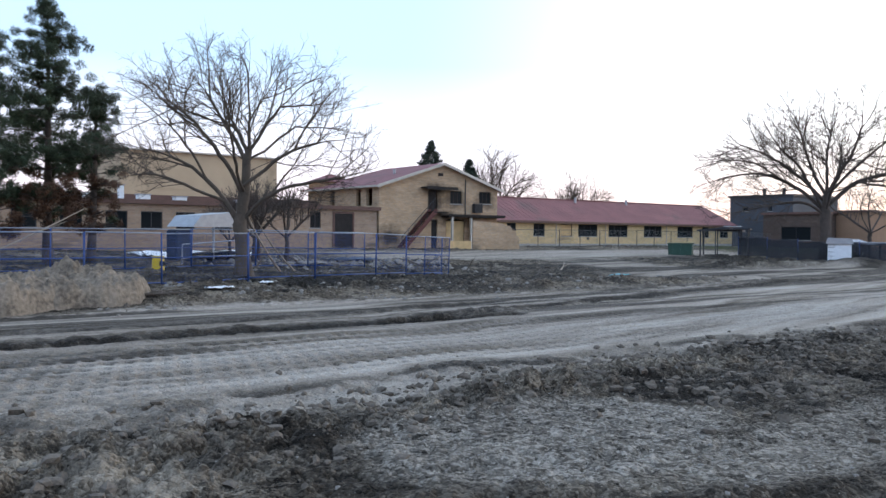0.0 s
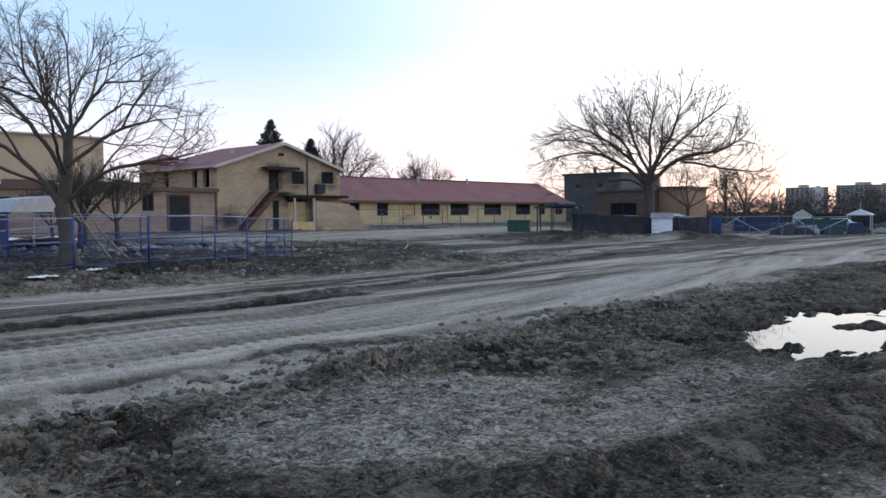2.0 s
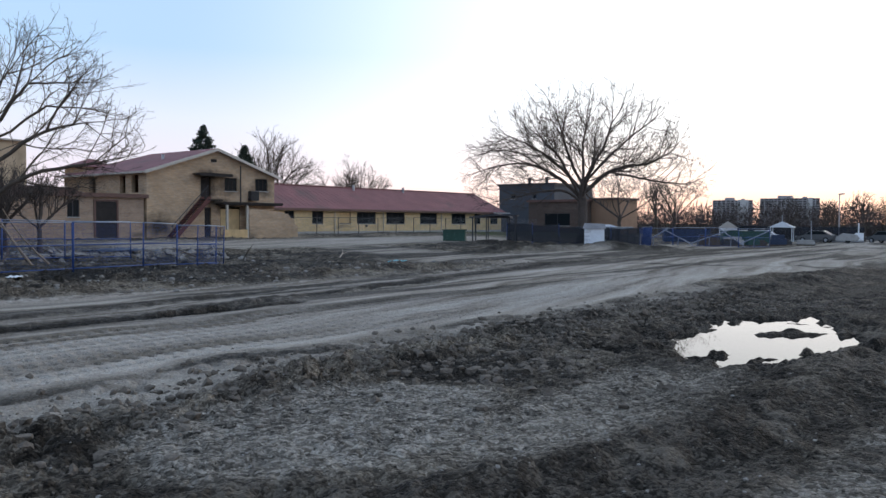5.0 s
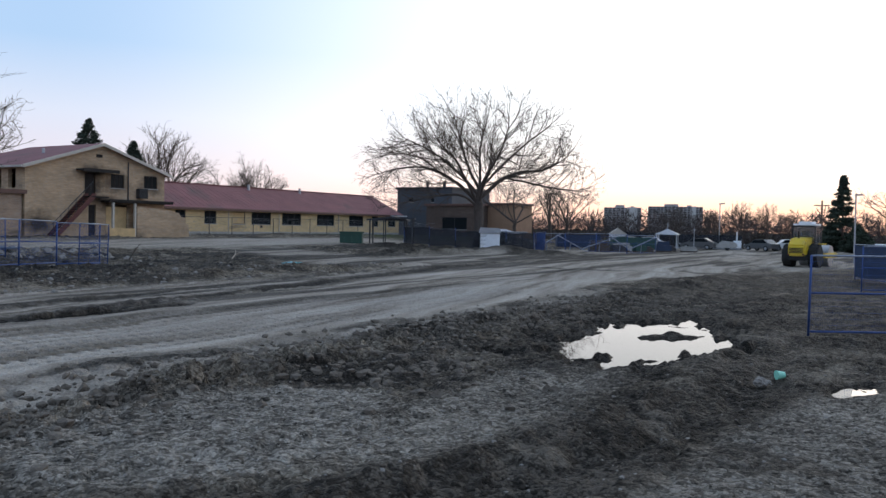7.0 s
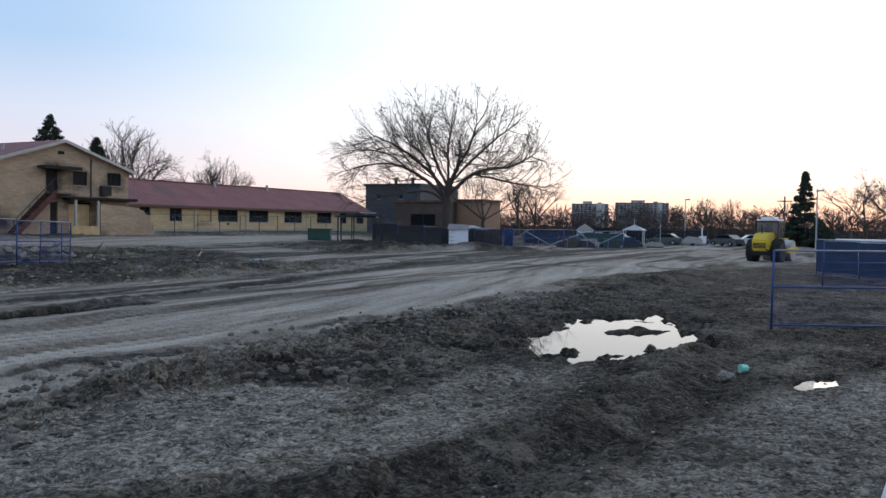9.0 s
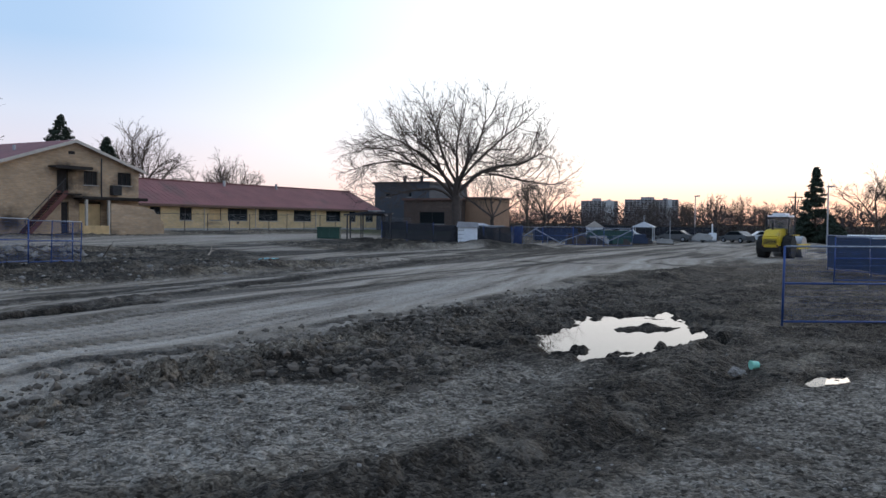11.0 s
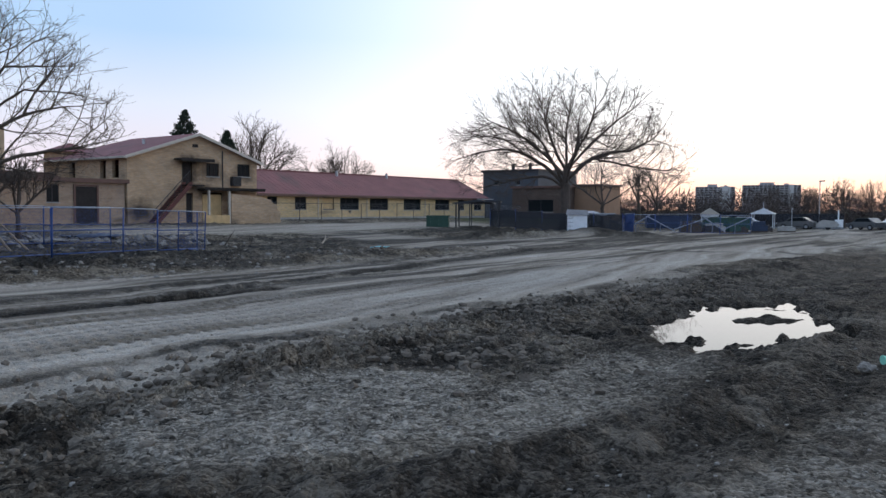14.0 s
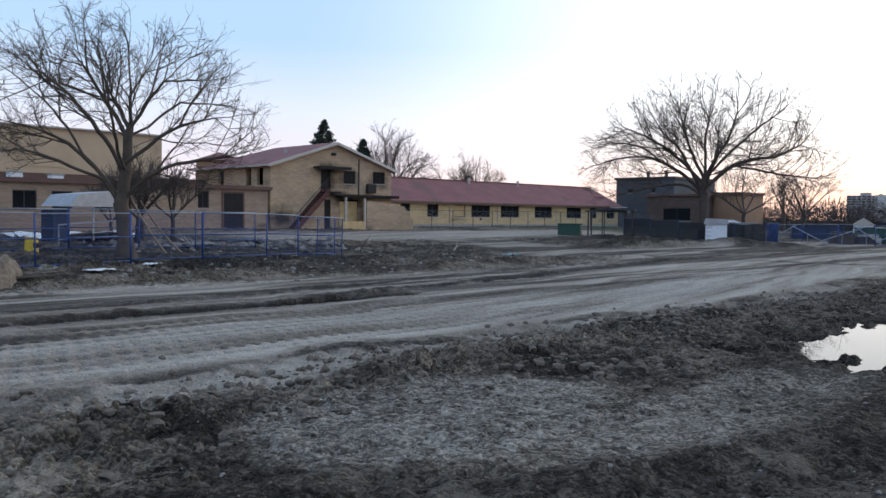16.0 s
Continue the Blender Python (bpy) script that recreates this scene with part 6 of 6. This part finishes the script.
part("window", boxes((-0.4, -0.93, 0.7, 0.4, -0.903, 1.3)), pane_glass, kiosk)
tr = thing("covered_trailer", site_pose(104.0, 20.8, base_height(104, 20.8), -80), "pale sheeted trailer beside a white mast", "trailer")
bm = bmesh.new()
prism(bm, [(-1.3, 0.3), (1.0, 0.3), (1.2, 0.6), (0.9, 1.0), (-0.6, 1.15), (-1.3, 0.7)], -0.7, 0.7)
part("cover", bm, concrete, tr)
part("mast", boxes((1.0, -0.08, 0.3, 1.15, 0.08, 2.3), (0.7, -0.06, 0.3, 1.6, 0.06, 1.2)), white_paint, tr)
for y in (-0.6, 0.6):
    part("wheel", cylinder(0.28, 0.16, 18, 0.02), rubber, tr).location = (0, y, 0.28)


def pole(name, u, v, top, r, label, arms):
    z = base_height(u, v)
    t = thing(name, site_pose(u, v, z, -60), label, "pole")
    part("shaft", tube(bmesh.new(), (0, 0, -0.2), (0, 0, top - z), r, r * 0.7, 10), bark if name == "utility_pole" else steel, t)
    for zz, L, th in arms:
        part("arm", boxes((-L / 2, -0.06, top - z - zz, L / 2, 0.06, top - z - zz + th)), dark_metal, t)
    return t


pole("utility_pole", 149.4, 14.9, 7.8, 0.18, "wooden utility pole with a crossarm", [(0.9, 2.6, 0.16), (3.0, 0.8, 0.2)])
lp = pole("lamp_post", 70.0, 4.6, 5.4, 0.07, "slim grey lamp post at the yard's edge", [])
part("lamp_head", boxes((-0.1, -0.9, 5.2, 0.1, 0.1, 5.32), bevel=0.03), steel, lp)
lp = pole("lamp_post", 107.8, 22.6, 5.8, 0.08, "slim grey lamp post before the bare trees", [])
part("lamp_head", boxes((-0.12, -1.5, 5.75, 0.12, 0.1, 5.9), bevel=0.03), steel, lp)
pole("signal_post", 103.0, 24.6, 2.6, 0.06, "short steel post before the hoarding", [])
for k, (u, v, L) in enumerate(((92.0, 1.6, 4.6),)):
    t = thing("low_shed", site_pose(u, v, base_height(u, v), -85), "low long shed with a white roof edge", "shed", "low sheds")
    part("wall", boxes((-L / 2, 0, 0, L / 2, 4, 0.95)), brown, t)
    part("roof", boxes((-L / 2 - 0.2, -0.3, 0.953, L / 2 + 0.2, 4.2, 1.3), bevel=0.03), white_paint, t)

# leaning white post close by the viewpoint
WP0, WP1 = Vector((0.515, 0.919, 0.0)), Vector((1.148, 0.696, 2.032))

# ---- loose things on the ground ----
def lump_mesh(name, seed, mat, sub=2, flat=0.7):
    bm = bmesh.new()
    bmesh.ops.create_icosphere(bm, subdivisions=sub, radius=1)
    g = random.Random(seed)
    o = Vector((g.uniform(0, 50), g.uniform(0, 50), g.uniform(0, 50)))
    for v in bm.verts:
        v.co *= 0.75 + 0.55 * noise.noise(v.co * 1.3 + o) + 0.2 * noise.noise(v.co * 3.5 + o)
        v.co.z *= flat
    return mesh_from(name, bm, mat)


def dirt_pile(u, v, ru, rv, H, seed):
    """A heap of tipped soil, lumpy at three scales."""
    n = 110
    z0 = base_height(u, v)
    bm = bmesh.new()
    bmesh.ops.create_grid(bm, x_segments=n, y_segments=n, size=1)
    xs = np.array([v_.co.x for v_ in bm.verts])
    ys = np.array([v_.co.y for v_ in bm.verts])
    r = np.hypot(xs, ys) + 0.25 * (fbm(xs * 2 + 9, ys * 2, 3, seed) - 0.5)
    h = np.clip(1 - r, 0, 1) ** 0.5 * (0.65 + 0.9 * (fbm(xs * 2.2, ys * 2.2, 3, seed + 1) - 0.3))
    h = h * H + np.clip(1 - r, 0, 0.2) * 5 * (0.34 * np.abs(fbm(xs * 5, ys * 5, 3, seed + 2) - 0.5) * 2 + 0.2 * np.maximum(fbm(xs * 14, ys * 14, 3, seed + 3) - 0.45, 0) * 2 + 0.06 * fbm(xs * 36, ys * 36, 2, seed + 4)) - 0.9 * step(0.8, 1.05, r)
    h = h + np.clip(1 - r, 0, 0.25) * (0.75 * cells(xs * ru / 0.42, ys * rv / 0.42, seed + 7)[0] + 0.4 * cells(xs * ru / 0.16, ys * rv / 0.16, seed + 17)[0])
    for v_, z in zip(bm.verts, h):
        v_.co = Vector((v_.co.x * ru, v_.co.y * rv, z - 0.06))
    bmesh.ops.solidify(bm, geom=bm.faces[:], thickness=-0.05)
    me = mesh_from("dirt_pile", bm, mound_mat, True)
    o = new("dirt_pile", me)
    o.matrix_world = site_pose(u, v, z0)
    tagged(o, "heap of tipped grey-brown soil beside the fence", "dirt pile", "dirt piles", "stuff")


dirt_pile(5.6, 25.6, 2.5, 1.9, 0.62, 3)
dirt_pile(3.2, 24.9, 2.4, 1.9, 0.58, 5)

# clods and stones thrown up along the road edges: one piece of stuff
def scatter(name, label, count, mat, place, size, seed):
    g = np.random.default_rng(seed)
    kinds = []
    for k in range(6):
        me = lump_mesh("lump", seed + k, mat, 1)
        c = np.zeros(len(me.vertices) * 3)
        me.vertices.foreach_get("co", c)
        f = np.array([p.vertices[:] for p in me.polygons])
        kinds.append((c.reshape(-1, 3), f))
        bpy.data.meshes.remove(me)
    uv = place(g, count)
    x, y = 0.8 * uv[:, 0] - 0.6 * uv[:, 1], 0.6 * uv[:, 0] + 0.8 * uv[:, 1]
    z = terrain(x, y)[0]
    dry = np.ones(count, bool)
    for a, b, hu, hv, *_ in POOLS:
        dry &= np.hypot((uv[:, 0] - a) / (hu * 1.2), (uv[:, 1] - b) / (hv * 1.2)) > 1
    co, fs, off = [], [], 0
    s = size[0] + (size[1] - size[0]) * g.random(count) ** 3.0
    for i in range(count):
        c, f = kinds[i % 6]
        if not dry[i]:
            continue
        a = g.uniform(0, math.tau)
        q = c * s[i] * g.uniform(0.7, 1.3, 3)
        q = np.stack([math.cos(a) * q[:, 0] - math.sin(a) * q[:, 1] + x[i], math.sin(a) * q[:, 0] + math.cos(a) * q[:, 1] + y[i], q[:, 2] + z[i] + s[i] * 0.1], 1)
        co.append(q), fs.append(f + off)
        off += len(c)
    me = bpy.data.meshes.new(name)
    me.from_pydata(np.concatenate(co).tolist(), [], np.concatenate(fs).tolist())
    me.materials.append(mat)
    tagged(new(name, me), label, "debris", kind="stuff")


scatter("soil_clods", "loose clods of soil along the road edges", 7000, clod,
        lambda g, n: np.concatenate([np.stack([g.uniform(-4, 26, n // 2), g.normal(8.9, 0.9, n // 2)], 1), np.stack([g.uniform(9, 26, n // 4), g.normal(7.0, 1.2, n // 4)], 1), np.stack([g.uniform(0, 38, n - n // 2 - n // 4), g.normal(25.3, 1.1, n - n // 2 - n // 4)], 1)]), (0.015, 0.12), 40)
scatter("gravel_stones", "pale small stones scattered over the mud", 2200, pale_rubble,
        lambda g, n: np.stack([g.uniform(0, 22, n), g.uniform(-3, 10, n)], 1), (0.01, 0.035), 60)
scatter("rubble", "pale broken masonry strewn behind the blue fence", 450, pale_rubble,
        lambda g, n: np.concatenate([np.stack([g.uniform(14, 30, n // 2), g.uniform(33, 46, n // 2)], 1), np.stack([g.normal(22, 4, n - n // 2), g.normal(40, 2.0, n - n // 2)], 1)]), (0.05, 0.35), 80)
scatter("verge_stones", "pale stones and bits of rubbish along the verge", 520, pale_rubble,
        lambda g, n: np.stack([g.uniform(2, 36, n), g.normal(26.0, 1.6, n)], 1), (0.03, 0.17), 90)


def sheet_thing(name, u, v, L, W, mat, label, category, seed, turn=0, lift=0.02):
    bm = bmesh.new()
    bmesh.ops.create_grid(bm, x_segments=14, y_segments=10, size=0.5)
    g = random.Random(seed)
    o = Vector((g.uniform(0, 9), g.uniform(0, 9), 0))
    for vv in bm.verts:
        a = noise.noise(vv.co * 4 + o)
        vv.co = Vector((vv.co.x * L * (1 + 0.2 * a), vv.co.y * W * (1 + 0.3 * a), 0.10 * W * (a + 0.6) + 0.05 * noise.noise(vv.co * 11 + o)))
    bmesh.ops.solidify(bm, geom=bm.faces[:], thickness=0.006)
    ob = new(name, mesh_from(name, bm, mat, True))
    ob.matrix_world = site_pose(u, v, base_height(u, v) + lift, turn)
    tagged(ob, label, category)


sheet_thing("plastic_sheet", 31.4, 27.2, 1.0, 0.7, teal_tarp, "crumpled turquoise plastic sheet beside a puddle", "plastic sheet", 1, 20, 0.12)
sheet_thing("scrap_paper", 4.45, 4.05, 0.2, 0.14, white_paint, "scrap of white paper lying on gravel", "paper", 2, 30)
sheet_thing("plastic_bag", 10.4, 26.3, 0.9, 0.5, white_paint, "crumpled white plastic bag on the verge", "bag", 3, 10, 0.05)
sheet_thing("plastic_bag", 12.5, 27.2, 0.6, 0.4, white_paint, "small white plastic bag on the verge", "bag", 5, 50, 0.05)
sheet_thing("scrap_sheet", 19.5, 37.5, 2.0, 1.2, pale_rubble, "pale sheet of scrap among rubble", "scrap", 6, 15, 0.1)
sheet_thing("tarpaulin", 16.0, 44.0, 6.0, 3.5, white_paint, "grey-white tarpaulin draped over stored material", "tarpaulin", 7, 5, 0.1)
sheet_thing("scrap_sheet", 24.0, 41.0, 3.0, 1.6, blue_tarp, "pale blue sheet lying on rubble", "scrap", 8, 5, 0.1)

cupo = thing("plastic_cup", site_pose(13.2, 1.75, base_height(13.2, 1.75) + 0.03, 40), "pale green plastic tub lying in mud", "tub")
bm = bmesh.new()
tube(bm, (0, -0.05, 0.05), (0, 0.06, 0.05), 0.05, 0.065, 18)
green_plastic = material("pale_green_plastic", (0.25, 0.62, 0.48), 0.4, vary=0.1)
part("body", bm, green_plastic, cupo)
part("lid", tube(bmesh.new(), (0, 0.062, 0.05), (0, 0.075, 0.05), 0.07, 0.068, 18), green_plastic, cupo)
st = new("stone", lump_mesh("stone", 77, pale_rubble, 3, 0.65))
st.matrix_world = site_pose(12.7, 1.95, base_height(12.7, 1.95) + 0.05) @ Matrix.Scale(0.15, 4)
tagged(st, "rounded grey stone lying in mud", "stone")

# yellow jug by the tree
jug = thing("yellow_drum", site_pose(11.0, 34.6, base_height(11.0, 34.6), 20), "dented yellow plastic drum behind the fence", "drum")
bm = bmesh.new()
tube(bm, (0, 0, 0), (0, 0, 0.55), 0.26, 0.24, 20)
part("body", bm, machine_yellow, jug)
part("rim", tube(bmesh.new(), (0, 0, 0.552), (0, 0, 0.6), 0.26, 0.26, 20), machine_yellow, jug)
part("label_patch", boxes((-0.12, -0.275, 0.18, 0.12, -0.24, 0.38)), rubber, jug)

# blue box, pipe frame and leaning branches round the tree
bt = thing("storage_tank", site_pose(14.0, 41.0, base_height(14, 41), 10), "dull blue steel tank with a pale sloping cover", "tank")
part("body", boxes((-0.35, -0.5, 0, 0.55, 0.5, 1.55), bevel=0.05), blue_tarp, bt)
bm = bmesh.new()
prism(bm, [(0.1, 1.72), (3.0, 1.72), (2.6, 2.5), (0.6, 2.3)], -1.3, 1.3)
part("cover", bm, steel, bt)
for y in (-1.2, 1.1):
    part("leg", boxes((2.7, y, 0, 2.8, y + 0.1, 1.718)), steel, bt)
fr = thing("pipe_rack", site_pose(13.2, 38.0, base_height(13.2, 38), 15), "bent pale pipe frame standing in rubble", "rack")
bm = bmesh.new()
for a, b in (((0, 0, 0), (0, 0, 0.95)), ((0, 0, 0.95), (3.2, 0, 1.15)), ((3.2, 0, 1.15), (3.2, 0, 0)), ((0, 0, 0.3), (3.2, 0, 0.4))):
    tube(bm, a, b, 0.035)
part("tube", bm, pale_tube, fr)


def stick(a, b, r, label, mat=None):
    t = new("fallen_branch", None)
    bpy.data.objects.remove(t)
    bm = bmesh.new()
    a, b = Vector(a), Vector(b)
    side = (b - a).cross(Vector((0, 0, 1))).normalized()
    pts = [a.lerp(b, s) + side * 0.05 * (b - a).length * math.sin(3.1 * s) for s in (0, 0.25, 0.5, 0.75, 1)]
    for k, (p, q) in enumerate(zip(pts, pts[1:])):
        tube(bm, p, q, r * (1 - 0.16 * k), r * (1 - 0.16 * (k + 1)), 7)
    c = pts[2]
    tube(bm, c, c + (b - a) * 0.25 + side * 0.15 * (b - a).length, r * 0.5, r * 0.2, 5)
    ob = new("fallen_branch", mesh_from("fallen_branch", bm, mat or bark))
    tagged(ob, label, "branch", "fallen branches")


def on_site(u, v, h=0.0):
    return site(u, v, base_height(u, v) + h)


pale_wood = material("barkless_wood", (0.32, 0.26, 0.2), 0.9, vary=0.2)
stick(on_site(15.6, 32.5, 0.0), on_site(13.4, 31.4, 2.9), 0.06, "pale broken branch leaning on the bare tree", pale_wood)
stick(on_site(16.8, 33.5, 0.0), on_site(14.2, 31.8, 2.2), 0.05, "second pale broken branch leaning on the tree", pale_wood)
stick(on_site(33.6, 33.6, 0.05), on_site(35.0, 34.6, 0.5), 0.05, "stripped branch sticking out of the soil", pale_wood)
stick(on_site(6.8, 25.0, 0.05), on_site(8.6, 24.3, 0.12), 0.07, "dark plank-like branch beside the soil heap", bark)
stick(on_site(7.0, 25.4, 0.05), on_site(8.9, 25.2, 0.15), 0.05, "dark branch beside the soil heap", bark)
stick(on_site(4.5, 38, 0.3), on_site(9.0, 38.6, 2.6), 0.06, "long fallen limb propped among the pines", pale_wood)
for k in range(9):
    a = random.uniform(12, 30)
    b = random.uniform(33, 42)
    stick(on_site(a, b, 0.05), on_site(a + random.uniform(-2, 2), b + random.uniform(-1, 1), random.uniform(0.2, 0.9)), 0.035, "thin dead branch lying in rubble", bark)

# braced pipes, boards and bags stacked behind the far blue fence
for k, (u, v, L, tilt, turn) in enumerate(((72.6, 31.2, 3.2, 32, -60), (74.2, 29.4, 3.0, -28, -55), (76.8, 27.4, 3.4, 20, -65), (78.2, 25.8, 2.8, -35, -60), (80.0, 24.2, 3.0, 25, -58), (71.6, 32.6, 2.4, -24, -66))):
    t = thing("pipe_brace", site_pose(u, v, base_height(u, v), turn), "pale steel brace propped behind the fence", "brace", "pipe braces")
    a = radians(tilt)
    part("tube", tube(bmesh.new(), (-L / 2 * math.cos(a), 0, 0.95 - L / 2 * math.sin(a)), (L / 2 * math.cos(a), 0, 0.95 + L / 2 * math.sin(a)), 0.05), pale_tube, t)
    part("prop", tube(bmesh.new(), (0, 0.3, 0), (0, 0, 0.95), 0.04), pale_tube, t)
for k in range(9):
    u, v = 79.0 + 1.3 * k, 29.0 - 0.85 * k + random.uniform(-1.0, 1.0)
    L, H = random.uniform(0.8, 2.0), random.uniform(0.4, 1.1)
    t = thing("material_stack", site_pose(u, v, base_height(u, v), random.uniform(-80, -40)), "stack of dusty boards and bagged material", "stack", "stacks of material")
    mm = [bark, blue_tarp, dark_metal, concrete, green_bin][k % 5]
    part("pallet", boxes(*[(-L / 2, -0.5 + 0.4 * i, 0, L / 2, -0.3 + 0.4 * i, 0.12) for i in range(3)]), bark, t)
    part("load", boxes((-L / 2, -0.5, 0.122, L / 2, 0.5, 0.122 + H * 0.6), (-L / 2 + 0.1, -0.4, 0.124 + H * 0.6, L / 2 - 0.2, 0.45, 0.122 + H), bevel=0.04), mm, t)

post = thing("leaning_post", Matrix.Translation((WP0.x, WP0.y, height(WP0.x, WP0.y))), "white-painted leaning steel post with a flat cap", "post")
top = WP1 - WP0
part("shaft", tube(bmesh.new(), (0, 0, -0.05), top, 0.03, sides=16), white_paint, post)
part("cap", tube(bmesh.new(), top, top * 1.012, 0.034, sides=16), white_paint, post)
